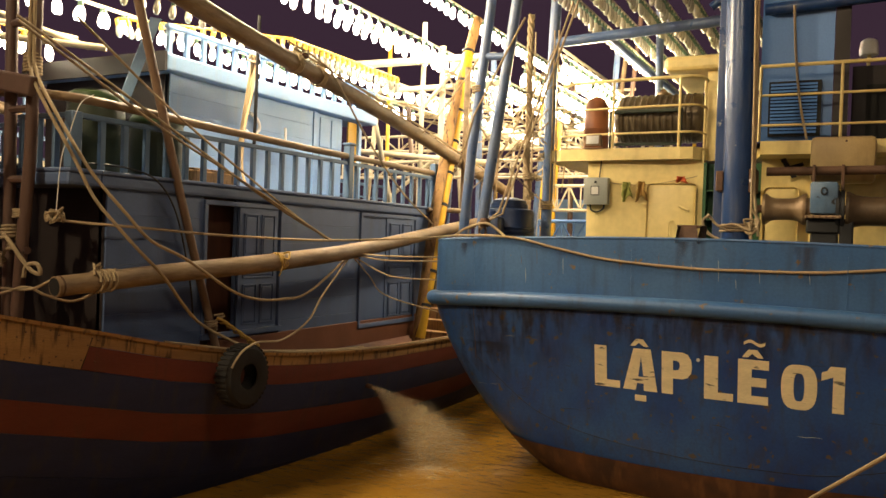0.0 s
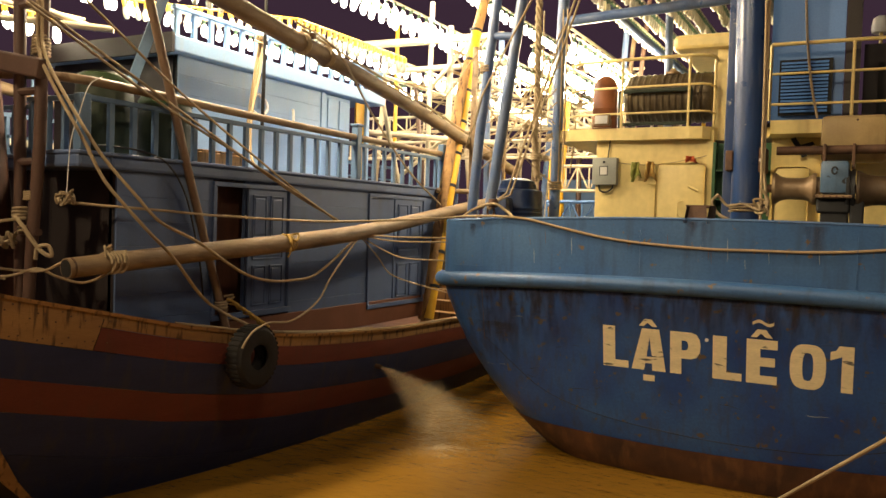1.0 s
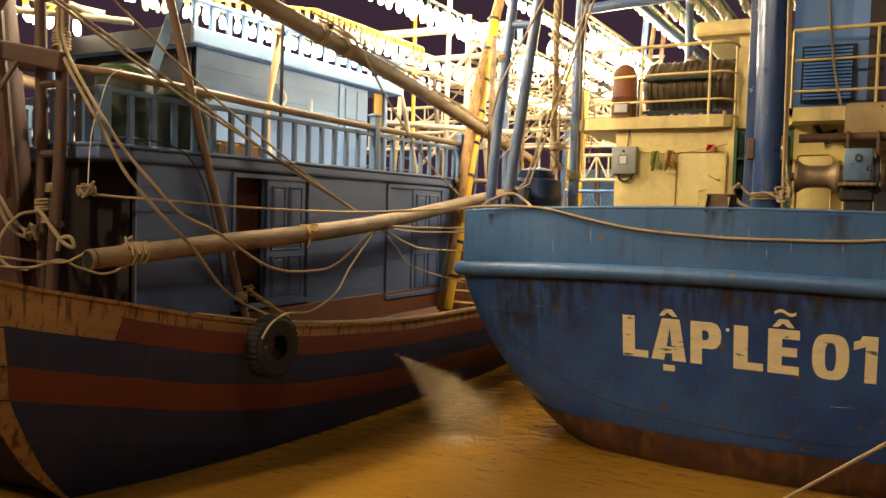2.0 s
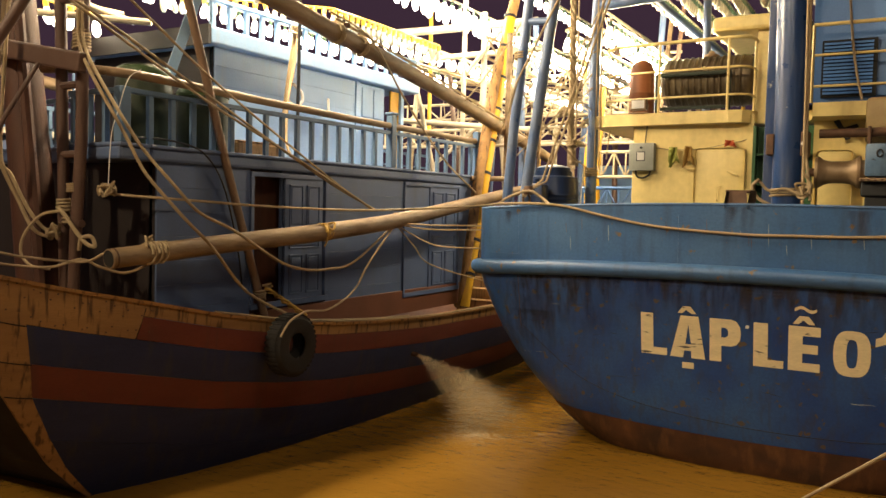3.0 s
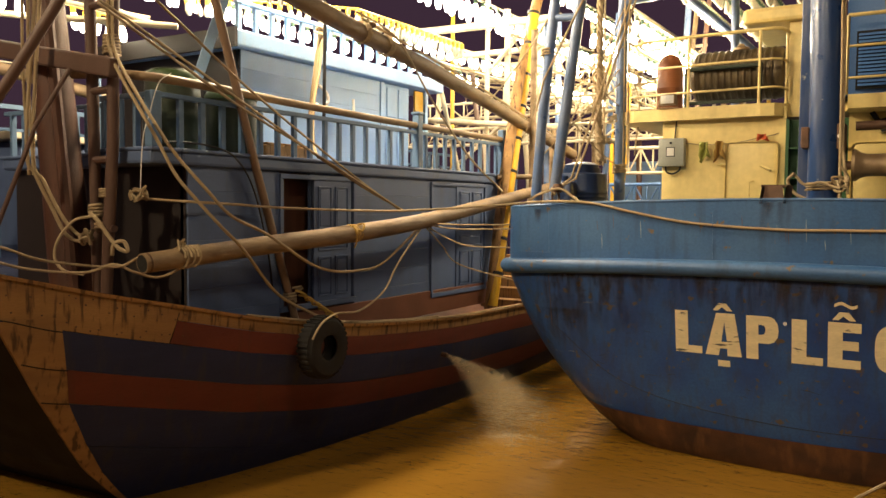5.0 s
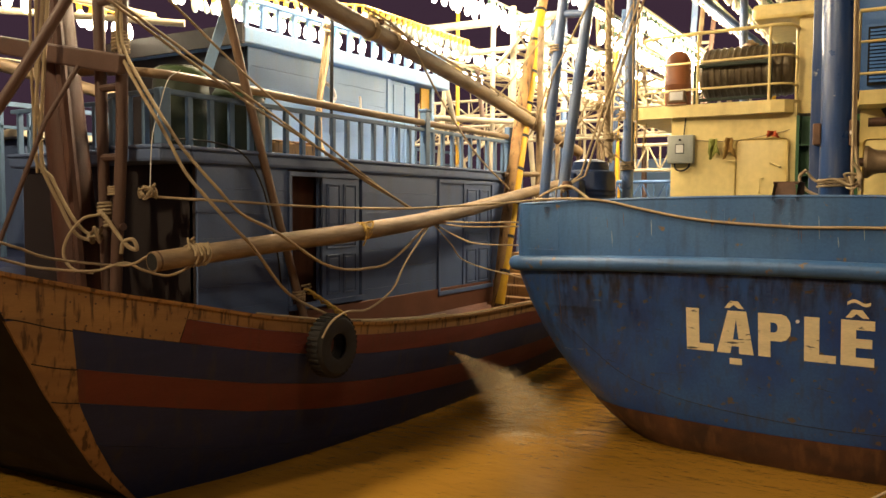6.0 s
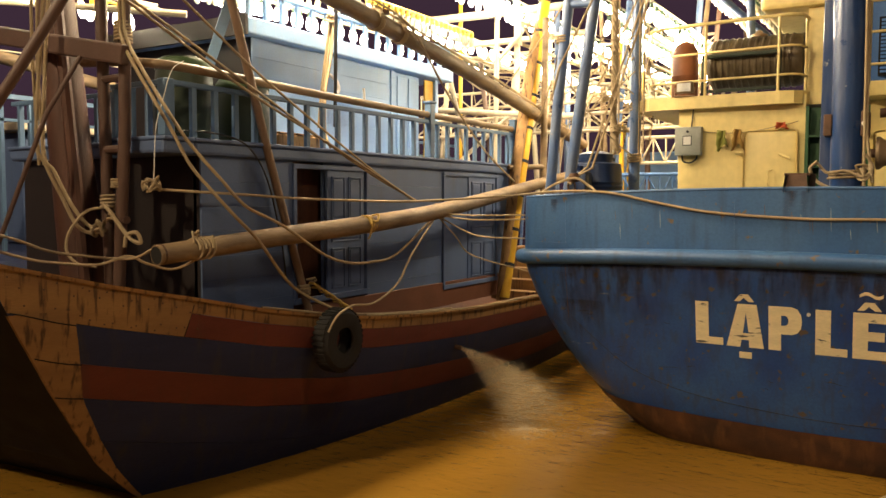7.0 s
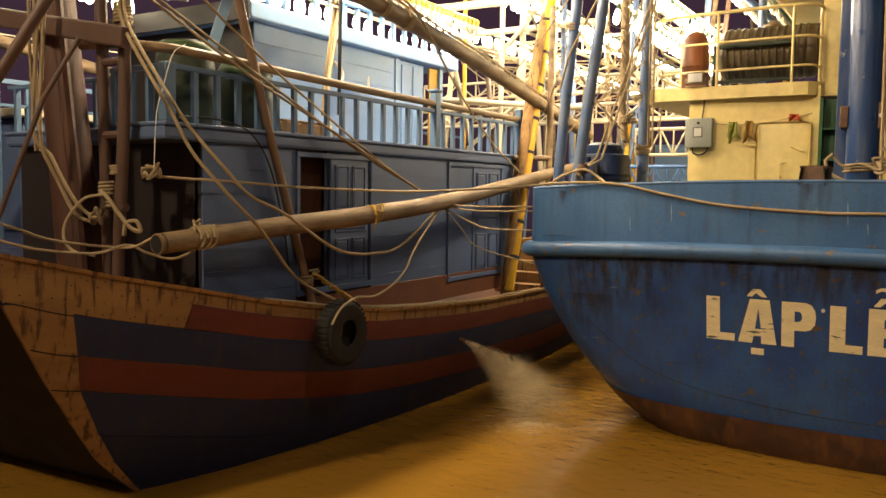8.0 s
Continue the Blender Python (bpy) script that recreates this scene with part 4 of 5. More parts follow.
def cloth(name, x, z, w, h, mat, label, seed):
    rnd = random.Random(seed)
    rows = []
    for i in range(7):
        f = i / 6
        rows.append([(x + w * (u - 0.5) * (0.7 + 0.5 * f) + rnd.uniform(-0.012, 0.012), 10.10 - 0.03 * math.sin(u * 7 + f * 3), z - h * f * (1 + 0.2 * math.sin(5 * u + seed))) for u in np.linspace(0, 1, 8)])
    ob = part(name, grid(bmesh.new(), rows), mat, smooth=True)
    so = ob.modifiers.new("thick", "SOLIDIFY")
    so.thickness = 0.012
    return tagged(ob, label, "cloth")


cloth("glove", -2.60, 3.56, 0.11, 0.21, material("yellow_green_cloth", (0.30, 0.30, 0.06), 0.9), "yellow-green work glove hung on a cord", 1)
cloth("glove", -2.42, 3.57, 0.12, 0.22, material("ochre_cloth", (0.38, 0.22, 0.05), 0.9), "ochre work glove hung on a cord", 2)
cloth("rag", -1.93, 3.63, 0.12, 0.07, material("red_cloth", (0.55, 0.10, 0.03), 0.9), "red rag tied to a cord", 3)
locker_green = material("locker_green_paint", (0.022, 0.085, 0.028), 0.5, second=(0.012, 0.04, 0.016), scale=5)
gb = thing("green_locker", (-1.45, 10.5, 1.95), "dark green open steel locker with shelves", "locker")
part("back", boxed(-1.66, -1.02, 10.27, 10.30, 1.95, 3.8), locker_green, gb)
part("side", boxed(-1.676, -1.64, 10.12, 10.30, 1.95, 3.8), locker_green, gb)
for z in (2.75, 3.1, 3.45):
    part("shelf", boxed(-1.64, -1.02, 10.13, 10.27, z, z + 0.02), locker_green, gb)
# rounded second hatch right of the mast
h2 = part("hatch", boxed(-0.98, -0.60, 10.12, 10.165, 2.3, 3.50, 0.05), cream, house, "cream steel hatch behind the mast", True)
part("frame", tubed([(-0.45, 10.14, 2.0), (-0.45, 10.14, 3.8)], 0.03, 8), cream, house)
fan = thing("vent_fan", (-0.72, 10.1, 3.7), "small black wall fan under the deck edge", "fan")
for a in range(4):
    bm = bmesh.new()
    c, s = math.cos(a * 1.57 + 0.4), math.sin(a * 1.57 + 0.4)
    grid(bm, [[(-0.72 + c * r - s * w, 10.08 + 0.02 * w, 3.72 + s * r * 0.7 + c * w * 0.7) for w in (-0.03, 0.03)] for r in (0.03, 0.1, 0.17)])
    part("blade", bm, cable_black, fan)
part("hub", tubed([(-0.72, 10.15, 3.72), (-0.72, 10.06, 3.72)], 0.035, 10), cable_black, fan)
dome = thing("radar_dome", (0.06, 10.5, 4.9), "small white round aerial dome on a pole", "aerial")
part("dome", lathe_at((0.06, 10.5, 5.06), [(0.001, -0.0), (0.10, 0.0), (0.105, 0.06), (0.09, 0.16), (0.05, 0.19), (0.001, 0.20)], 18), white_mat, dome, smooth=True)
part("pole", tubed([(0.06, 10.5, 3.99), (0.06, 10.5, 5.07)], 0.02, 8), cream, dome)
part("wall", boxed(-0.10, 3.0, 10.4, 10.45, 3.99, 4.92), brown_wall, up)
# flat near-black sheet painted for the shade inside a doorway
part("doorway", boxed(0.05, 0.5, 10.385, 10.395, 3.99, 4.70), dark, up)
spar("crossbar", [(-1.02, 9.9, 5.53), (3.0, 9.9, 5.66)], 0.066, pole_blue, "horizontal blue steel pipe above the wheelhouse rail", "pipe")
rope(smooth_line([(-0.70, 9.72, 5.5), (-0.66, 9.70, 4.9), (-0.60, 9.69, 4.4), (-0.52, 9.69, 4.0)]), 0.014, "grey cable hanging from a pipe")
rope([(-1.00, 9.0, 5.9), (-0.985, 9.0, 4.5), (-0.97, 9.0, 3.4), (-0.90, 8.9, 2.9)], 0.017, "rope running down beside the mast")
rope([(-1.03, 8.98, 5.9), (-1.0, 8.98, 4.4), (-0.985, 8.98, 3.2), (-0.97, 8.9, 2.85)], 0.015, "rope running down beside the mast")
rope(smooth_line([(-1.4, 8.95, 3.10), (-1.30, 8.93, 3.0), (-1.15, 8.94, 3.02), (-0.98, 8.92, 2.96), (-0.9, 8.92, 3.05), (-0.97, 8.9, 3.18)]), 0.015, "white rope made fast round the mast foot")
rope(smooth_line([(-1.40, 8.92, 3.12), (-1.46, 8.9, 3.04), (-1.40, 8.9, 2.92), (-1.28, 8.9, 2.85), (-1.2, 8.9, 2.8)]), 0.017, "white rope made fast round the mast foot")
knot((-0.98, 8.93, 3.0), 0.075, 0.013, "knotted rope at the mast foot", 5, 14)
lashing((-1.145, 9.15, 2.98), 0.17, 0.013, 3, seed=3)

# gallows corner
lashing((-3.80, 10.45, 3.26), 0.085, 0.013, 4, seed=4)
hawser = thing("hawser", (-3.9, 9.9, 3.3), "thick three-strand hawser hanging by the posts", "rope")
spine = smooth_line([(-3.84, 9.73, 5.7), (-3.85, 9.76, 5.0), (-3.88, 9.88, 4.4), (-3.92, 9.95, 3.8), (-3.90, 10.0, 3.36)], 40)
for k in range(3):
    part("strand", tubed([p + 0.026 * Vector((math.cos(0.33 * i + 2.094 * k), math.sin(0.33 * i + 2.094 * k), 0)) for i, p in enumerate(spine)], 0.022, 7), rope_mat, hawser, smooth=True)
lashing((-3.90, 9.97, 3.62), 0.06, 0.016, 3, seed=44, label="turns of rope round the hawser")
rope([(-3.05, 9.05, 5.6), (-3.84, 8.89, 3.10), (-3.96, 8.72, 2.96)], 0.013, "taut rope led to a block on the bulwark")
rope([(-3.02, 9.2, 5.7), (-3.75, 8.8, 3.08), (-3.92, 8.72, 2.98)], 0.013, "taut rope led to a block on the bulwark")
rope([(-3.55, 8.81, 5.4), (-3.79, 8.81, 4.98), (-4.18, 8.82, 4.27), (-4.33, 8.92, 3.9)], 0.013, "rope tied between the gallows posts")
rope(smooth_line([(-4.25, 8.55, 2.80), (-4.11, 8.56, 2.89), (-3.88, 8.61, 2.96), (-3.71, 8.63, 2.87), (-3.59, 8.55, 2.80)]), 0.016, "white rope looped over the block")
for x in (-3.95, -4.05, -3.62, -3.68):
    rope([(x, 10.2, 5.6), (x + 0.03, 10.15, 4.2), (x + 0.05, 10.1, 3.3)], 0.011, "hanging rope between the posts")
lashing((-4.23, 9.02, 4.62), 0.07, 0.012, 3, seed=6)
spar("crossbar", [(-4.17, 9.02, 5.03), (-3.84, 9.0, 5.0)], 0.045, pole_grey, "short blue pipe between leaning posts", "pipe")
block = thing("pulley_block", (-3.93, 8.74, 2.85), "worn wooden pulley block with a steel shackle", "pulley")
part("cheek", lathe_at((-3.93, 8.70, 2.97), [(0.001, -0.05), (0.05, -0.05), (0.065, 0.0), (0.05, 0.05), (0.001, 0.05)], 14), rusty_steel, block, smooth=True)
part("shackle", tubed([(-3.97 + 0.045 * math.cos(a), 8.73, 2.87 + 0.055 * math.sin(a)) for a in np.linspace(0, 6.2, 18)], 0.013, 7), rusty_steel, block, smooth=True)
knot((-3.98, 8.74, 2.93), 0.045, 0.011, "rope knotted round the shackle", 8, 12)
btank = thing("blue_tank", (-4.18, 10.05, 1.95), "dark blue ribbed plastic water tank", "tank")
part("shell", lathe_at((-4.18, 10.05, 1.95), [(0.001, 0), (0.335, 0), (0.335, 0.85), (0.35, 0.87), (0.335, 0.90), (0.35, 0.93), (0.335, 0.96), (0.35, 0.99), (0.335, 1.02), (0.335, 1.17), (0.32, 1.23), (0.25, 1.25), (0.25, 1.31), (0.001, 1.32)], 32), tank_blue, btank, smooth=True)
part("lid", lathe_at((-4.18, 10.05, 3.255), [(0.23, 0), (0.23, 0.05), (0.19, 0.07), (0.10, 0.09), (0.001, 0.095)], 10), tank_blue, btank, smooth=True)
can = thing("blue_jerrycan", (-4.2, 9.5, 2.5), "blue plastic jerrycan behind the posts", "jerrycan")
part("body", boxed(-4.34, -4.08, 9.45, 9.7, 2.4, 3.08, 0.05), tank_blue, can, smooth=True)
part("cap", tubed([(-4.2, 9.55, 3.08), (-4.2, 9.55, 3.14)], 0.04, 10), tank_blue, can)
spar("post", [(-2.60, 11.8, 3.99), (-2.66, 11.8, 6.8)], 0.055, pole_grey, "upright blue steel post behind the tank", "post")
spar("brace", [(-3.65, 10.42, 6.1), (-2.4, 12.6, 4.98)], 0.045, pole_grey, "slanting blue steel brace", "pipe")
spar("brace", [(-1.62, 9.9, 5.62), (-0.6, 9.85, 6.4)], 0.05, pole_blue, "slanting blue steel brace", "pipe")

# small marks: hull hole, scratch line, rope along the bulwark
drape = [(-4.15, 8.33, 2.80), (-3.75, 0, 2.815), (-3.32, 0, 2.79), (-2.88, 0, 2.70), (-2.29, 0, 2.60), (-1.48, 0, 2.55), (-0.98, 0, 2.55), (-0.2, 0, 2.57), (0.8, 0, 2.68)]
rope(smooth_line([(x, y or on_hull(x, 2.0) - 0.013, z) for x, y, z in drape]), 0.014, "pale rope draped along the blue bulwark")
part("weld_seam", tubed([(x, on_hull(x, 2.2, 0.0), 2.235) for x in np.linspace(-4.25, -3.86, 8)], 0.004, 5), bulwark_blue, steel_boat)
for x in (-3.87, -2.05, -0.05):
    part("weld_seam", tubed([(x, on_hull(x, z, 0.0), z) for z in np.linspace(2.24, 2.72, 8)], 0.003, 5), bulwark_blue, steel_boat)
part("drain_hole", tubed([(-1.36, on_hull(-1.36, 1.63, 0.008), 1.63), (-1.36, on_hull(-1.36, 1.63, 0.0), 1.63)], 0.018, 10), white_mat, steel_boat)

# ---------- fittings of the wooden boat ----------
WR = "weathered rope of the wooden boat's rigging"
rope(smooth_line([(-6.22, 4.38, 5.00), (-6.24, 4.39, 4.30), (-6.20, 4.38, 4.05), (-5.99, 4.35, 3.78), (-5.67, 4.41, 3.31), (-5.56, 4.52, 3.00), (-5.47, 4.65, 2.80), (-5.39, 4.86, 2.56), (-5.39, 5.12, 2.35), (-5.50, 5.57, 1.98), (-5.65, 5.99, 1.78), (-5.62, 6.45, 1.57)]), 0.015, WR)
rope(smooth_line([(-6.19, 4.40, 5.00), (-6.21, 4.41, 4.30), (-6.16, 4.40, 4.05), (-5.95, 4.38, 3.78), (-5.67, 4.47, 3.34), (-5.59, 4.58, 3.14), (-5.47, 4.77, 2.88), (-5.42, 5.01, 2.65), (-5.34, 5.37, 2.48), (-5.40, 6.01, 2.18), (-5.50, 6.52, 2.06), (-5.59, 7.03, 2.03), (-5.66, 7.61, 2.08), (-5.55, 8.27, 2.51)]), 0.015, WR)
rope(smooth_line([(-5.82, 4.0, 4.33), (-5.82, 4.34, 4.18), (-5.82, 5.46, 3.70), (-5.80, 6.64, 3.27), (-5.60, 7.90, 2.70)], 6), 0.013, WR)
rope(smooth_line([(-5.84, 4.0, 4.37), (-5.84, 4.38, 4.22), (-5.84, 5.49, 3.76), (-5.78, 7.11, 3.06), (-5.60, 7.92, 2.70)], 6), 0.013, WR)
rope(smooth_line([(-5.80, 4.5, 4.49), (-5.80, 4.81, 4.31), (-5.80, 5.64, 3.84), (-5.76, 7.14, 3.10), (-5.61, 7.88, 2.70)], 6), 0.012, WR)
rope(smooth_line([(-6.22, 4.66, 2.80), (-6.0, 4.85, 2.78), (-5.84, 4.97, 2.77), (-5.84, 5.47, 2.75), (-5.70, 6.12, 2.715), (-5.36, 7.27, 2.69), (-5.15, 8.2, 2.72), (-4.75, 8.5, 2.755), (-4.41, 8.55, 2.785), (-4.15, 8.50, 2.81)]), 0.013, "mooring line stretched between the two boats")
rope(smooth_line([(-5.55, 8.27, 2.49), (-5.55, 7.75, 2.06), (-5.46, 7.35, 1.78), (-5.41, 6.85, 1.62), (-5.36, 6.42, 1.64)]), 0.012, "rope hanging from the boom to the tyre")
rope([(-5.51, 8.30, 2.54), (-5.13, 8.47, 2.52), (-4.52, 8.75, 2.53)], 0.010, "mooring line between the two boats")
rope(smooth_line([(-5.51, 8.30, 2.52), (-5.13, 8.47, 2.47), (-4.52, 8.75, 2.48)]), 0.010, "mooring line between the two boats")
rope(smooth_line([(-5.51, 8.30, 2.50), (-5.20, 8.45, 2.32), (-4.97, 8.53, 2.26), (-4.50, 8.75, 2.25)]), 0.009, "slack mooring line between the two boats")
rope(smooth_line([(-5.51, 8.30, 2.49), (-5.35, 8.43, 2.26), (-5.18, 8.55, 2.03), (-4.52, 8.75, 1.85)]), 0.008, "slack mooring line between the two boats")
lashing((-5.53, 8.32, 2.57), 0.09, 0.010, 3, "y", 7)
rope(smooth_line([(-6.55, 3.2, 2.40), (-6.35, 3.55, 2.26), (-6.27, 3.75, 2.21), (-6.12, 4.05, 2.18), (-6.02, 4.26, 2.24), (-5.95, 4.40, 2.17), (-5.84, 4.58, 2.12), (-5.74, 4.78, 2.23), (-5.66, 4.85, 2.40)]), 0.012, "pale mooring rope slung from the boom end")
rope(smooth_line([(-6.6, 3.3, 2.50), (-6.36, 3.56, 2.38), (-6.34, 3.73, 2.31), (-6.30, 3.94, 2.26), (-6.0, 4.25, 2.22), (-5.80, 4.33, 2.30)]), 0.012, "pale mooring rope slung from the boom end")
rope(smooth_line([(-6.44, 4.36, 2.64), (-6.54, 4.24, 2.60), (-6.60, 4.13, 2.44), (-6.61, 4.10, 2.28), (-6.50, 4.12, 2.17), (-6.35, 4.2, 2.14)]), 0.013, "looped rope at the foot of the ladder")
rope(smooth_line([(-6.9, 4.15, 4.6), (-6.98, 4.09, 3.27), (-6.95, 4.15, 3.00), (-6.89, 4.25, 2.73), (-6.79, 4.33, 2.47), (-6.66, 4.42, 2.41), (-6.5, 4.40, 2.52)]), 0.017, WR)
rope(smooth_line([(-6.88, 4.18, 4.6), (-6.95, 4.13, 3.21), (-6.92, 4.21, 2.94), (-6.83, 4.32, 2.63), (-6.72, 4.40, 2.47), (-6.6, 4.41, 2.50)]), 0.017, WR)
rope([(-6.94, 4.05, 5.2), (-6.94, 4.05, 4.37), (-7.01, 4.09, 3.90), (-7.05, 4.15, 3.0)], 0.014, WR)
rope([(-6.90, 4.09, 5.2), (-6.92, 4.09, 4.37), (-6.99, 4.12, 3.90), (-7.03, 4.18, 3.0)], 0.014, WR)
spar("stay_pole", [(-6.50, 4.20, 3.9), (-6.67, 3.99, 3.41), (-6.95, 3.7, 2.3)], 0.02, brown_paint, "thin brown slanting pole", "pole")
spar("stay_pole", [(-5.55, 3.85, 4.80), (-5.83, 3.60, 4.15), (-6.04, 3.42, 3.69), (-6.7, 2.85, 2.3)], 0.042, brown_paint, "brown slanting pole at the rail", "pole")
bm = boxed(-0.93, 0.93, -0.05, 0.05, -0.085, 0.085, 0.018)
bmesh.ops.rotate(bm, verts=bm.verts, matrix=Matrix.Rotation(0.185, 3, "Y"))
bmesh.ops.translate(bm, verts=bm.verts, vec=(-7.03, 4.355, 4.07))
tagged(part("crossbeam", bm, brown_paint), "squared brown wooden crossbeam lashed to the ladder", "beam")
rope(smooth_line([(-5.88, 4.75, 3.89), (-5.88, 4.62, 3.79), (-5.88, 4.52, 3.52), (-5.88, 4.45, 3.29), (-5.88, 4.42, 2.88)]), 0.004, "thin white cord hanging from the rail", white_mat)
rope(smooth_line([(-6.10, 4.85, 3.30), (-6.0, 4.87, 3.31), (-5.86, 5.13, 3.29), (-5.82, 5.43, 3.20), (-5.84, 5.70, 2.9), (-5.88, 5.93, 2.3), (-5.93, 6.05, 1.9)]), 0.009, "black electric cable draped over the deck edge", cable_black, "cable")
lashing((-6.29, 4.46, 4.12), 0.066, 0.013, 6, seed=11, rise=0.028)
lashing((-6.38, 4.46, 2.84), 0.066, 0.010, 4, seed=12, rise=0.02)
knot((-6.20, 4.64, 2.83), 0.078, 0.010, "frayed rope knot on the ladder", 13, 26)
lashing((-6.56, 4.49, 2.68), 0.07, 0.015, 4, seed=14, rise=0.03)
lashing((-6.44, 4.46, 2.55), 0.066, 0.013, 2, seed=15)
rope(smooth_line([(-6.50, 4.38, 2.66), (-6.38, 4.36, 2.60), (-6.28, 4.40, 2.46), (-6.20, 4.44, 2.36), (-6.14, 4.48, 2.34), (-6.16, 4.46, 2.42), (-6.24, 4.42, 2.40), (-6.27, 4.42, 2.30)]), 0.019, "rope end tied to the ladder")
knot((-6.56, 4.36, 2.46), 0.07, 0.015, "rope knot by the ladder foot", 16, 14)
for s in (1, 2, 3):
    lashing((-5.70 + 0.02 * s, 4.62 + 0.05 * s, 2.285 + 0.005 * s), 0.093, 0.011, 1.6, "y", 20 + s)
knot((-5.70, 4.66, 2.40), 0.05, 0.010, "rope bow tied on the boom end", 22, 12)
tagged(part("cord", coil(bmesh.new(), (-5.50, 6.83, 2.45), 0.092, 0.010, 4, "y", seed=23), ochre_rope, smooth=True), "yellow cord wound round the boom", "cord")
rope(smooth_line([(-5.44, 6.80, 2.52), (-5.40, 6.78, 2.46), (-5.42, 6.80, 2.40), (-5.40, 6.76, 2.34), (-5.41, 6.74, 2.30)]), 0.009, "loose end of yellow cord on the boom", ochre_rope)
rope(smooth_line([(-5.46, 6.86, 2.54), (-5.40, 6.90, 2.55), (-5.39, 6.86, 2.48), (-5.43, 6.80, 2.50), (-5.47, 6.76, 2.54), (-5.44, 6.74, 2.48)]), 0.011, "bow of yellow cord on the boom", ochre_rope)
for k in range(3):
    a, b = Vector((-5.86, 6.36, 1.83)), Vector((-5.58, 6.62, 1.56))
    rope([a.lerp(b, q) + 0.030 * Vector((math.cos(11 * q + 2.1 * k), math.sin(11 * q + 2.1 * k), 0.9 * math.cos(11 * q + 2.1 * k + 1.2))) for q in np.linspace(0, 1, 26)], 0.013, "ochre rope lashing the strut to the gunwale", ochre_rope)
knot((-5.87, 6.37, 1.84), 0.055, 0.011, "rope knot at the strut foot", 27, 12)
lashing((-5.90, 6.28, 1.78), 0.06, 0.014, 3, seed=24)
for s in range(4):
    rope(smooth_line([(interp(y, SIDE) - 0.04 - 0.03 * s + 0.02 * math.sin(3 * y + s), y, interp(y, SHEER) + 0.022) for y in np.arange(5.4 + 0.1 * s, 7.6 + 0.4 * s, 0.3)], 3), 0.011, "rope laid along the gunwale")
rope(smooth_line([(interp(y, SIDE) - 0.01, y, interp(y, SHEER) + 0.022) for y in np.arange(6.8, 11.4, 0.4)], 3), 0.011, "rope laid along the gunwale")

# tyre fender
tyre = thing("tyre_fender", (-5.32, 6.12, 1.33), "old black car tyre hung as a fender", "tyre")
bm = bmesh.new()
prof = [(0.125, -0.085), (0.17, -0.10), (0.27, -0.095), (0.305, -0.06), (0.312, 0.0), (0.305, 0.06), (0.27, 0.095), (0.17, 0.10), (0.125, 0.085), (0.135, 0.06), (0.28, 0.05), (0.28, -0.05), (0.135, -0.06), (0.125, -0.085)]
grid(bm, [[(-5.32 + w, 6.12 + r * math.cos(6.28318 * j / 40), 1.335 + r * math.sin(6.28318 * j / 40)) for r, w in prof] for j in range(41)])
part("carcass", bm, tyre_mat, tyre, smooth=True)
tread = finish("tread_block", boxed(-0.07, 0.07, -0.016, 0.016, -0.005, 0.008, 0.003), tyre_mat)
for j in range(36):
    a = 6.28318 * j / 36
    shared("tread_block", tread, tyre, (-5.32, 6.12 + 0.31 * math.cos(a), 1.335 + 0.31 * math.sin(a)), Matrix.Rotation(a - 1.5708, 4, "X"))
rope(smooth_line([(-5.36, 6.42, 1.64), (-5.26, 6.27, 1.66), (-5.205, 6.12, 1.655), (-5.205, 5.99, 1.61), (-5.205, 5.90, 1.54), (-5.21, 5.84, 1.46)]), 0.011, "rope holding the tyre fender")

# nails and stains along the bare planks
nail = finish("nail", boxed(-0.003, 0.003, -0.006, 0.006, -0.006, 0.006), rusty_steel)
for i in range(26):
    for d in (0.06, 0.28) if i % 3 else (0.14,):
        y = 3.15 + i * 0.062 + random.uniform(-0.015, 0.015)
        shared("nail", nail, wood_boat, side_at(y, d + random.uniform(-0.035, 0.035), 0.004))

# jars, drums and clutter on the upper deck
for x, y, r, h, lab in ((-6.50, 5.28, 0.28, 0.70, "dark green plastic drum on the upper deck"), (-6.46, 6.0, 0.28, 0.60, "green plastic drum with a lighter lid")):
    d = thing("plastic_drum", (x, y, 3.23), lab, "drum", "green drums")
    part("body", lathe_at((x, y, 3.23), [(0.001, 0), (r * 0.92, 0), (r, h * 0.3), (r, h * 0.6), (r * 0.92, h), (r * 0.5, h + 0.02), (0.001, h + 0.02)], 24), green_plastic, d, smooth=True)
    part("lid", lathe_at((x, y, 3.23 + h), [(r * 0.96, 0.0), (r * 0.97, 0.04), (r * 0.85, 0.09), (r * 0.4, 0.12), (0.001, 0.125)], 24), lid_green, d, smooth=True)
    part("rim", tubed([(x + r * 0.7 * math.cos(a), y + r * 0.7 * math.sin(a), 3.23 + h + 0.10) for a in np.linspace(0, 6.2, 24)], 0.014, 6), green_plastic, d, smooth=True)
fz = thing("storage_box", (-6.6, 6.6, 3.23), "low pale box stored by the rail", "box")
part("body", boxed(-6.9, -6.25, 6.3, 7.0, 3.23, 3.40, 0.02), bare_wood, fz)
for i in range(5):
    part("slat", boxed(-6.9, -6.25, 6.32 + i * 0.14, 6.42 + i * 0.14, 3.403, 3.42, 0.004), bare_wood, fz)
flat = thing("metal_strut", (-6.77, 5.5, 3.23), "flat pale grey metal strut standing beside the drums", "strut")
bm = bmesh.new()
grid(bm, [[(-6.58, 5.98, 4.95), (-6.53, 6.08, 4.95)], [(-6.80, 5.47, 3.30), (-6.75, 5.57, 3.30)]])
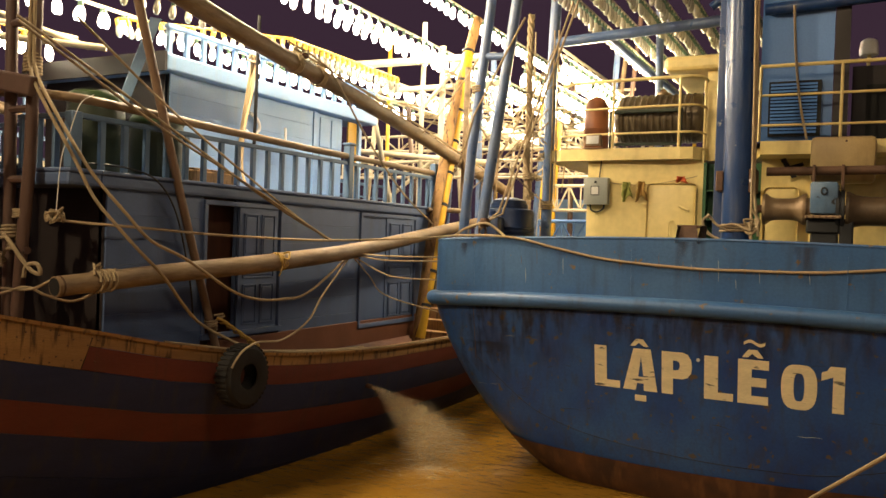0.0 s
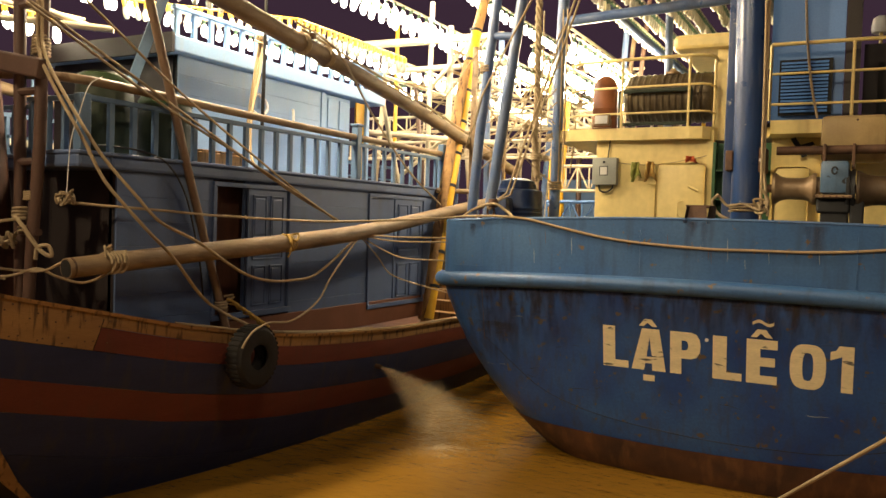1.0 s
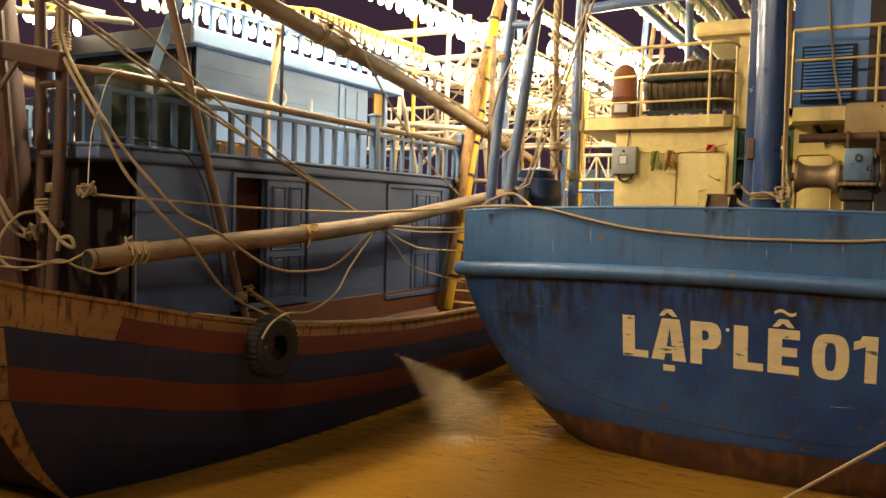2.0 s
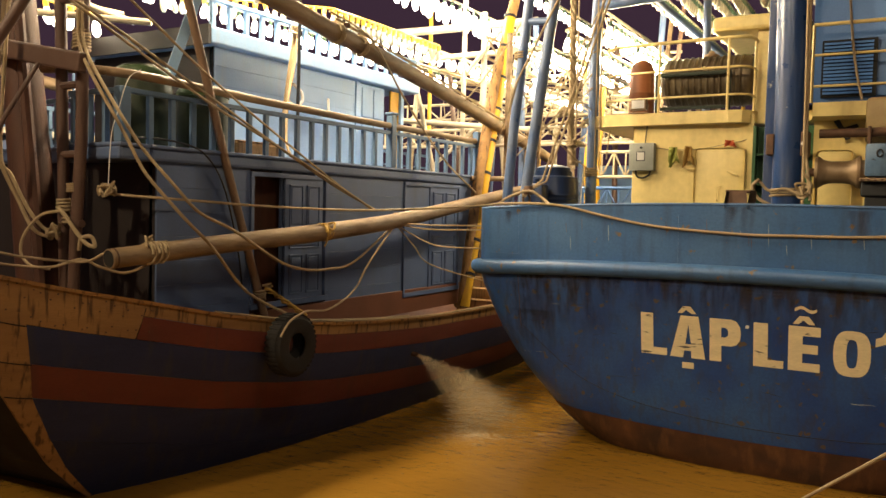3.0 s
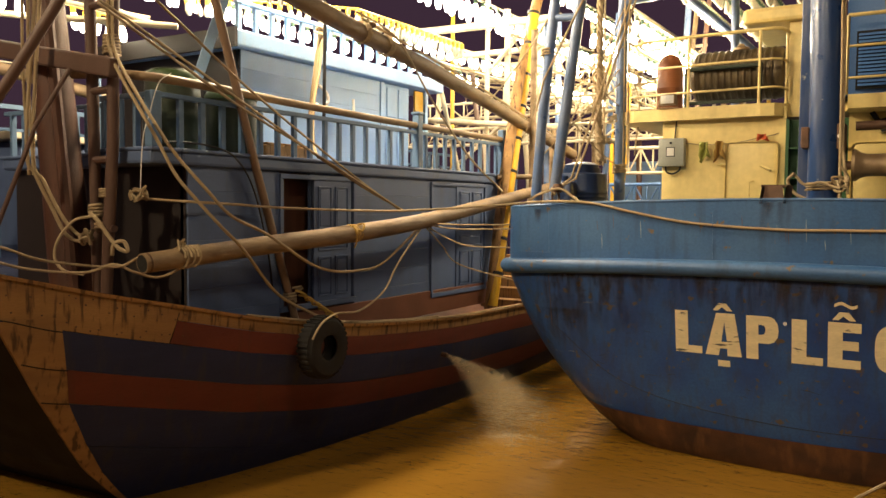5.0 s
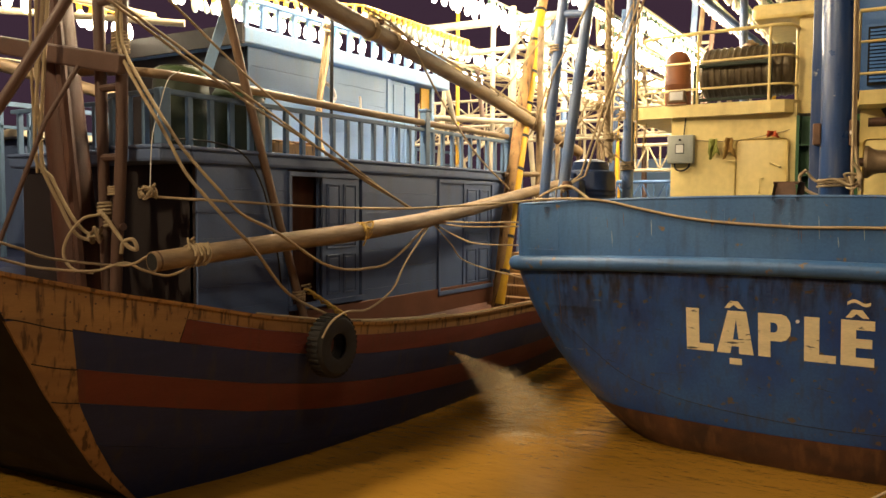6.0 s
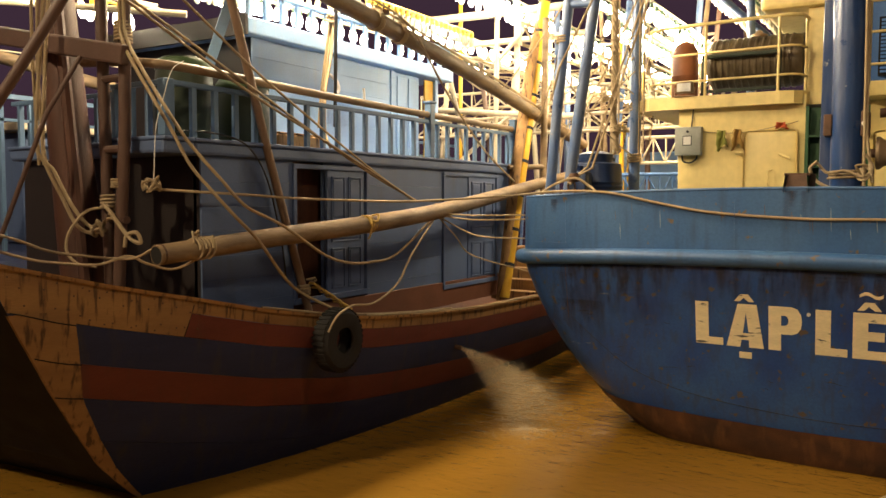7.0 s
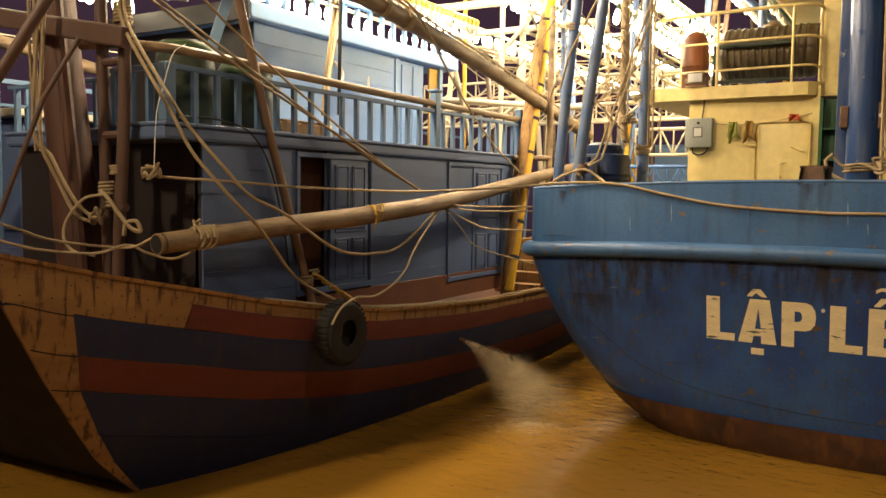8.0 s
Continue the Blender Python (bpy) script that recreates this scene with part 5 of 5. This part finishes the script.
sp = part("plate", bm, cabin_blue, flat)
sp.modifiers.new("thick", "SOLIDIFY").thickness = 0.02
rope([(-6.55, 7.63, 5.4), (-6.59, 7.67, 5.07), (-6.72, 7.80, 3.6)], 0.022, "dark hanging pole rope by the cabin", cable_black, "cable")
rope(smooth_line([(-6.78, 7.80, 4.95), (-6.86, 7.82, 4.60), (-6.96, 7.83, 4.04), (-6.98, 7.8, 3.6)]), 0.018, "bundle of ropes hung on the cabin")
rope(smooth_line([(-6.76, 7.84, 4.95), (-6.70, 7.7, 4.43), (-6.62, 7.5, 3.98), (-6.50, 7.35, 3.5), (-6.3, 7.2, 3.3)]), 0.016, "bundle of ropes hung on the cabin")
rope(smooth_line([(-6.80, 7.86, 4.95), (-6.82, 7.8, 4.5), (-6.84, 7.75, 4.1), (-6.9, 7.75, 3.7)]), 0.016, "bundle of ropes hung on the cabin")
knot((-6.80, 7.83, 4.93), 0.06, 0.014, "rope knot hung on the cabin", 31, 14)
rope(smooth_line([(-7.02, 8.05, 4.30), (-7.0, 8.18, 4.22), (-6.99, 8.20, 4.10), (-7.0, 8.08, 4.02), (-7.0, 7.95, 4.06)]), 0.022, "white hose hooked on the cabin wall", white_mat, "hose")
rope(smooth_line([(-7.0, 8.25, 4.0), (-6.99, 8.55, 3.97), (-6.99, 8.73, 3.99), (-6.99, 8.75, 4.10), (-6.99, 8.74, 4.20)]), 0.018, "white pipe fixed on the cabin wall", white_mat, "pipe")
# block and tackle on the slanting boom
tk = thing("tackle_block", (-5.7, 7.5, 4.75), "pulley tackle lashed on the slanting boom", "pulley")
part("cheek", lathe_at((-5.68, 7.40, 4.80), [(0.001, -0.03), (0.05, -0.03), (0.055, 0.02), (0.001, 0.03)], 12), rusty_steel, tk)
lashing((-5.7, 7.25, 4.69), 0.115, 0.011, 3, "y", 41)
lashing((-5.7, 7.70, 4.62), 0.115, 0.011, 3, "y", 42)
rope(smooth_line([(-5.60, 7.0, 4.86), (-5.58, 7.5, 4.78), (-5.57, 7.9, 4.60), (-5.6, 8.6, 4.05), (-5.62, 9.6, 3.40), (-5.65, 10.6, 2.98)]), 0.013, "rope led down from the boom tackle")
rope(smooth_line([(-5.68, 7.2, 4.84), (-5.66, 8.6, 4.62), (-5.66, 10, 4.40), (-5.68, 12.6, 3.94)]), 0.016, "rope running along the slanting boom")

# yellow wrapped pole with its bands
yp = thing("wrapped_pole", (-5.83, 10.55, 1.2), "leaning pole wrapped in yellow plastic with black bands", "pole")
part("pole", tubed([(-5.80, 10.52, 1.15), (-5.83, 11.0, 3.10), (-5.83, 11.5, 4.77), (-5.83, 12.3, 6.5)], 0.085, 14), bare_wood, yp, smooth=True)
for i in range(9):
    f = i / 9
    a, b = Vector((-5.80, 10.54, 1.25)).lerp(Vector((-5.83, 11.95, 5.9)), f), Vector((-5.80, 10.54, 1.25)).lerp(Vector((-5.83, 11.95, 5.9)), f + 0.10)
    part("wrap", tubed([a + Vector((0.03, 0, 0)), b + Vector((0.03, 0, 0))], 0.086, 12), yellow_mat, yp, smooth=True)
    part("band", tubed([b + Vector((0.02, 0, 0)), b + Vector((0.02, 0.012, 0.04))], 0.105, 12), cable_black, yp, smooth=True)
spar("post", [(-5.60, 11.5, 1.2), (-5.58, 11.5, 5.5)], 0.05, spar_wood, "upright wooden post at the rail end", "post")
spar("rail_pole", [(-5.9, 10.9, 3.20), (-5.58, 11.5, 3.22)], 0.04, spar_wood, "short wooden crosspiece at the rail", "pole")

# bilge outlet and jet
rnd = random.Random(7)
drop_verts, drop_faces = [], []
for i in range(17000):
    f = rnd.random() ** 0.6
    lift = rnd.random()
    spread = 0.025 + 0.19 * f ** 1.4
    x = -5.40 + (0.92 + 0.58 * lift ** 1.3) * f + rnd.gauss(0, spread * 0.5)
    y = 8.66 - (0.35 - 0.25 * lift) * f + rnd.gauss(0, spread * 0.6)
    z = 0.84 - (0.34 - 0.18 * lift) * f - (0.46 - 0.10 * lift) * f * f + rnd.gauss(0, spread * 0.42)
    if z < 0.05:
        continue
    s = rnd.uniform(0.0010, 0.0024)
    d = Vector((0.9, -0.3, -0.4 - 0.7 * f + rnd.gauss(0, 0.35))).normalized()
    e = d.orthogonal().normalized()
    g = d.cross(e)
    p = Vector((x, y, z))
    long = rnd.uniform(4, 14)
    tip = [p + d * s * long, p - d * s * long]
    ring = [p + s * (math.cos(a) * e + math.sin(a) * g) for a in (0, 2.1, 4.2)]
    k = len(drop_verts)
    drop_verts.extend(tip + ring)
    for j in range(3):
        m = (j + 1) % 3
        drop_faces.append((k + 2 + j, k + 2 + m, k))
        drop_faces.append((k + 2 + m, k + 2 + j, k + 1))
spray = material("spray_water", (0.62, 0.48, 0.28), 0.3, second=(0.5, 0.37, 0.2), bump=0)
_sb = spray.node_tree.nodes["Principled BSDF"]
_sb.inputs["Alpha"].default_value = 0.42
drops = bpy.data.meshes.new("bilge_jet")
drops.from_pydata(drop_verts, [], drop_faces)
drops.materials.append(spray)
tagged(new("bilge_jet", drops), "spray of muddy bilge water falling from the hull", "water jet", kind="stuff")
tagged(part("outlet_pipe", tubed([(-5.62, 8.68, 0.86), (-5.40, 8.66, 0.84)], 0.03, 10), rusty_steel), "short rusty bilge outlet pipe", "pipe")
bm = bmesh.new()
for i in range(2600):
    a, q = rnd.random() * 6.283, abs(rnd.gauss(0, 0.5))
    p = Vector((-4.35 + q * math.cos(a) * 0.9, 8.35 + q * math.sin(a) * 0.9, 0.052))
    s = rnd.uniform(0.002, 0.007)
    t = bm.verts.new(p + Vector((0, 0, s * 0.7)))
    k = rnd.uniform(1.5, 3.5)
    ring = [bm.verts.new(p + Vector((s * k * math.cos(b), s * math.sin(b), -0.004))) for b in (0, 1.57, 3.14, 4.71)]
    for j in range(4):
        bm.faces.new((ring[j], ring[(j + 1) % 4], t))
tagged(part("foam", bm, spray, kind="stuff"), "foam where the jet meets the water", "foam", kind="stuff")

# ---------- rigging and trusses beyond ----------
def beam(a, b, r, label="white painted steel beam of the lamp gantry", mat=None):
    return spar("gantry_beam", [a, b], r, mat or truss_white, label, "beam", 10)


beam((-8.6, 11.9, 5.80), (-5.6, 12.6, 5.93), 0.07)
beam((-8.4, 12.3, 5.38), (-5.4, 12.8, 5.50), 0.055)
beam((-7.02, 12.6, 3.2), (-6.95, 12.5, 6.6), 0.045)
beam((-6.70, 12.8, 3.2), (-6.67, 12.7, 6.2), 0.055)
beam((-7.9, 11.9, 4.26), (-5.6, 13.0, 4.12), 0.05)
beam((-7.35, 11.5, 4.9), (-7.1, 11.8, 3.3), 0.04)
beam((-7.0, 12.6, 5.1), (-6.2, 12.5, 5.85), 0.04)
beam((-7.6, 12.2, 3.3), (-6.7, 12.8, 4.3), 0.035)
beam((-8.9, 3.6, 5.42), (-8.1, 6.45, 4.86), 0.035)
beam((-9.6, 4.0, 5.2), (-8.3, 6.45, 4.98), 0.03)
beam((-9.8, 4.6, 4.9), (-7.8, 6.45, 4.83), 0.04)
beam((-9.3, 5.0, 5.6), (-9.3, 5.0, 3.3), 0.035)
rnd = random.Random(3)


def truss(x0, y0, x1, y1, z, h, n, label, mt=truss_white):
    g = thing("lamp_gantry", (x0, y0, z), label, "gantry", "lamp gantries")
    a, b = Vector((x0, y0, z)), Vector((x1, y1, z))
    up = Vector((0, 0, h))
    for o in (Vector(), up):
        part("chord", tubed([a + o, b + o], 0.028, 8), mt, g, smooth=True)
    for i in range(n):
        p, q = a.lerp(b, i / n), a.lerp(b, (i + 1) / n)
        part("brace", tubed([p, q + up] if i % 2 else [p + up, q], 0.016, 6), mt, g, smooth=True)
        part("upright", tubed([p, p + up], 0.016, 6), mt, g, smooth=True)
    return g


for x, y0, y1, z in ((-6.0, 11.5, 24, 5.15), (-7.6, 12.0, 24, 5.25), (-4.9, 13, 24, 4.6), (-4.8, 13.5, 24, 5.9)):
    truss(x, y0, x, y1, z, 0.34, 22, "white lattice gantry lit by fishing lamps")
for y, z in ((14.0, 4.5), (15.5, 5.5), (17, 4.3), (19, 5.2), (13.2, 3.9)):
    truss(-9.5, y, -3.9, y, z, 0.30, 14, "white lattice gantry across the boats")
truss(-4.6, 12.3, -3.0, 12.3, 2.75, 0.36, 8, "blue lattice rail behind the deckhouse", wheel_blue)
truss(-4.6, 12.6, -3.0, 12.6, 3.3, 0.4, 8, "white lattice rail behind the deckhouse")
for i in range(46):
    x, y = rnd.uniform(-9.0, -3.6), rnd.uniform(13.0, 21)
    z0 = rnd.uniform(1.5, 3.2)
    lean = rnd.uniform(-0.5, 0.5)
    mt = (truss_white, spar_wood, pole_grey, spar_wood, truss_white, brown_paint, yellow_mat)[i % 7]
    spar("far_post", [(x, y, 1.0), (x + lean, y + rnd.uniform(-0.3, 0.3), rnd.uniform(4.2, 7.0))], rnd.uniform(0.02, 0.07), mt, "lamp-lit post of a boat moored beyond", "post", 8)
LINES = (((-6.0, 11.5, 5.15), (-6.0, 24, 5.15)), ((-7.6, 12, 5.25), (-7.6, 24, 5.25)), ((-4.9, 13, 4.6), (-4.9, 24, 4.6)), ((-4.8, 13.5, 5.9), (-4.8, 24, 5.9)),
         ((-9.5, 14, 4.5), (-3.9, 14, 4.5)), ((-9.5, 15.5, 5.5), (-3.9, 15.5, 5.5)), ((-9.5, 13.2, 3.9), (-3.9, 13.2, 3.9)))
for i in range(36):
    p, q = rnd.sample(LINES, 2)
    a = Vector(p[0]).lerp(Vector(p[1]), rnd.uniform(0, 0.6))
    b = Vector(q[0]).lerp(Vector(q[1]), rnd.uniform(0, 0.6))
    rope(sag(a, b, rnd.uniform(0.02, 0.3)), rnd.uniform(0.008, 0.018), "lamp-lit rope of the rigging beyond")
# arm and piles added only to carry the out-of-view fill lamps
beam((-1.18, 9.1, 7.0), (-1.0, 1.9, 7.0), 0.05, "blue steel arm added to hold the out-of-view stern lamps", pole_grey)
for x, y, z in ((5.2, -4.6, 4.2), (5.2, -1.4, 4.2), (-7.3, -4.6, 9.85), (-7.3, -1.4, 9.85)):
    beam((x, y, -0.3), (x, y, z), 0.06, "wooden pile added to hold an out-of-view lamp row", spar_wood)
# lit planks and steps on the deck beyond the house
st = thing("plank_steps", (-6.0, 12, 1.1), "lamp-lit orange wooden steps on deck", "steps")
for k in range(5):
    part("step", boxed(-6.6, -5.55, 11.7 + 0.22 * k, 11.95 + 0.22 * k, 1.05, 1.22 + 0.17 * k, 0.01), bare_wood, st)
spar("post", [(-5.52, 11.25, 1.15), (-5.50, 11.25, 1.75)], 0.06, bare_wood, "short wooden bitt on the gunwale", "post")
# boats moored beyond, closing the gap
far = thing("moored_boat", (-6.5, 22, 0), "pale wooden boat moored beyond, hidden by rigging", "boat")
part("hull", boxed(-10, -3.6, 24, 32, -0.3, 2.2, 0.3), red_wood, far)
part("house", boxed(-9, -4.5, 25, 30, 2.2, 4.2, 0.1), cabin_blue, far)
far2 = thing("moored_boat", (-14, 12, 0), "dark wooden boat moored alongside", "boat")
part("hull", boxed(-16.5, -10.2, 2, 20, -0.3, 2.0, 0.3), blue_wood, far2)
part("house", boxed(-15, -12.0, 7, 16, 2.0, 3.7, 0.1), wall_blue, far2)
part("roof", boxed(-15.2, -11.8, 6.8, 16.2, 3.7, 3.82, 0.02), truss_white, far2)
part("rail", boxed(-10.95, -10.88, 3, 18, 4.02, 4.08), rail_blue, far2)
part("rail", boxed(-10.94, -10.89, 3, 18, 3.72, 3.76), rail_blue, far2)
for i in range(36):
    part("baluster", boxed(-10.94, -10.89, 3.2 + i * 0.4, 3.25 + i * 0.4, 2.0, 4.02), rail_blue, far2)
part("boom", tubed([(-11.2, 5.0, 4.75), (-11.2, 12.0, 3.9)], 0.09, 10), spar_wood, far2, smooth=True)
for z in (4.6,):
    part("wire", tubed([(-10.9, 3.0, z), (-10.9, 10.0, z + 0.1), (-10.9, 18.0, z)], 0.010, 6), truss_white, far2, smooth=True)
for i in range(7):
    part("stanchion", tubed([(-10.9, 3.4 + i * 2.1, 2.0), (-10.9, 3.4 + i * 2.1, 4.7)], 0.02, 8), rail_blue, far2, smooth=True)
# the line in the foreground
rope(sag((-1.27, 6.6, 0.05), (1.0, 3.6, 2.67), 0.0), 0.012, "pale mooring line running down to the quay")

# more cordage between the gallows posts
for a, b, drop, r in (((-4.28, 9.0, 3.9), (-5.7, 11.8, 5.0), 0.10, 0.010), ((-4.15, 9.0, 5.0), (-5.85, 11.6, 3.8), 0.25, 0.009), ((-3.95, 9.0, 4.3), (-5.6, 12.4, 5.4), 0.05, 0.010),
                      ((-3.8, 10.4, 5.2), (-5.8, 12.0, 4.4), 0.35, 0.008), ((-3.8, 10.4, 4.6), (-4.35, 8.98, 3.3), 0.04, 0.008), ((-4.05, 9.0, 3.5), (-3.75, 10.4, 5.4), 0.02, 0.010),
                      ((-3.9, 9.0, 4.7), (-3.6, 10.12, 4.86), 0.12, 0.007), ((-4.2, 9.0, 4.2), (-3.8, 10.38, 3.3), 0.10, 0.009), ((-5.7, 10.2, 4.24), (-4.1, 9.0, 5.2), 0.08, 0.010)):
    rope(sag(a, b, drop), r, "tan rope strung between the gallows posts and the rigging")
rnd = random.Random(12)
for i in range(9):
    x = rnd.uniform(-4.15, -3.6)
    y = rnd.uniform(10.6, 11.2)
    top = (-4.2, y, 5.2) if i % 2 else (-3.75, y + 0.3, 5.4)
    rope(smooth_line([top, (x + rnd.uniform(-0.08, 0.08), y, 4.3), (x + rnd.uniform(-0.05, 0.05), y, rnd.uniform(3.3, 3.8))], 6), rnd.choice((0.005, 0.007, 0.010)), "tan rope hanging between the gallows posts")
for i in range(4):
    x, y = rnd.uniform(-4.1, -3.65), rnd.uniform(9.6, 10.3)
    knot((x, y, rnd.uniform(3.3, 5.2)), 0.06, 0.009, "coiled rope hung on the gallows", 60 + i, 14)
for a, b in (((-4.33, 8.96, 3.5), (-3.79, 10.38, 4.4)), ((-4.2, 8.98, 4.9), (-3.8, 10.4, 4.1))):
    rope(sag(a, b, 0.06), 0.008, "rope tied between the gallows posts")

# rust stains on the bulwark; below the strake, grime mixed with its painted shadow
stain_shade_mat = bpy.data.materials.new("stain_and_shade")
stain_shade_mat.use_nodes = True
_t = stain_shade_mat.node_tree
_b = _t.nodes["Principled BSDF"]
_b.inputs["Base Color"].default_value, _b.inputs["Roughness"].default_value = (0.045, 0.030, 0.020, 1), 0.8
_g, _m, _n1, _r = (_t.nodes.new(k) for k in ("ShaderNodeNewGeometry", "ShaderNodeMapping", "ShaderNodeTexNoise", "ShaderNodeMapRange"))
_m.inputs["Scale"].default_value = (5, 5, 1.1)
_n1.inputs["Scale"].default_value, _n1.inputs["Detail"].default_value = 2.0, 10
_r.inputs["From Min"].default_value, _r.inputs["From Max"].default_value, _r.inputs["To Max"].default_value = 0.40, 0.70, 0.85
for _a, _c in ((_g.outputs["Position"], _m.inputs[0]), (_m.outputs[0], _n1.inputs[0]), (_n1.outputs[0], _r.inputs[0]), ):
    _t.links.new(_a, _c)
# thins out towards its sides and its lower end
_c, _x = _t.nodes.new("ShaderNodeTexCoord"), _t.nodes.new("ShaderNodeSeparateXYZ")
_t.links.new(_c.outputs["Generated"], _x.inputs[0])


def _sum(kind, a, b):
    m = _t.nodes.new("ShaderNodeMath")
    m.operation = kind
    for i, v in enumerate((a, b)):
        if isinstance(v, (int, float)):
            m.inputs[i].default_value = v
        else:
            _t.links.new(v, m.inputs[i])
    return m.outputs[0]


_side = _sum("MULTIPLY", _sum("MULTIPLY", _x.outputs[0], 4.0), _sum("SUBTRACT", 1.0, _x.outputs[0]))
_t.links.new(_sum("MULTIPLY", _sum("MULTIPLY", _side, _r.outputs[0]), _x.outputs[2]), _b.inputs["Alpha"])
# sheets reaching z 2.05 also paint the strake's shadow, densest at the top
for x0, x1, z0, z1 in ((-1.62, -1.38, 2.30, 2.815), (-4.10, -3.98, 2.55, 2.72), (-0.6, -0.2, 2.4, 2.8), (-3.95, -3.75, 1.45, 1.9), (-4.25, -2.6, 1.15, 2.05), (-4.1, -2.9, 1.4, 2.06), (-3.2, -0.1, 1.55, 2.06), (-2.4, 1.4, 1.6, 2.06), (-4.15, -3.4, 0.75, 1.6)):
    n = 6 if x1 - x0 < 0.5 else 40
    part("stain_and_shade", grid(bmesh.new(), [[(x, on_hull(x, min(z, 2.0) if z > 2 else z, 0.004 if n == 6 else 0.0025), z) for x in np.linspace(x0, x1, n)] for z in np.linspace(z0, z1, n)]), stain_shade_mat, steel_boat, "brown sheet for rust, grime and painted strake shadow")

# scuffs and scrapes on the stern plating
rnd = random.Random(21)
for i in range(26):
    x, z = rnd.uniform(-4.0, 0.6), rnd.choice((rnd.uniform(0.75, 1.2), rnd.uniform(1.25, 1.95)))
    span, lean = rnd.uniform(0.05, 0.26), rnd.uniform(-0.03, 0.03)
    pale = rnd.random() < 0.35
    line = [(x + span * q, on_hull(x + span * q, z + lean * q, -0.0015), z + lean * q + 0.004 * math.sin(9 * q + i)) for q in np.linspace(0, 1, 6)]
    part("scuff", tubed(line, [0.0008, 0.003, 0.0035, 0.003, 0.002, 0.0008], 5), grey_box if pale else cable_black, steel_boat)
for i in range(14):
    x, z = rnd.uniform(-4.2, 0.6), rnd.uniform(2.45, 2.7)
    drop = rnd.uniform(0.05, 0.22)
    part("scuff", tubed([(x + 0.01 * q, on_hull(x, 2.3, -0.001), z - drop * q) for q in np.linspace(0, 1, 5)], [0.001, 0.0025, 0.003, 0.002, 0.001], 5), (grey_box, rusty_steel)[i % 2], steel_boat)
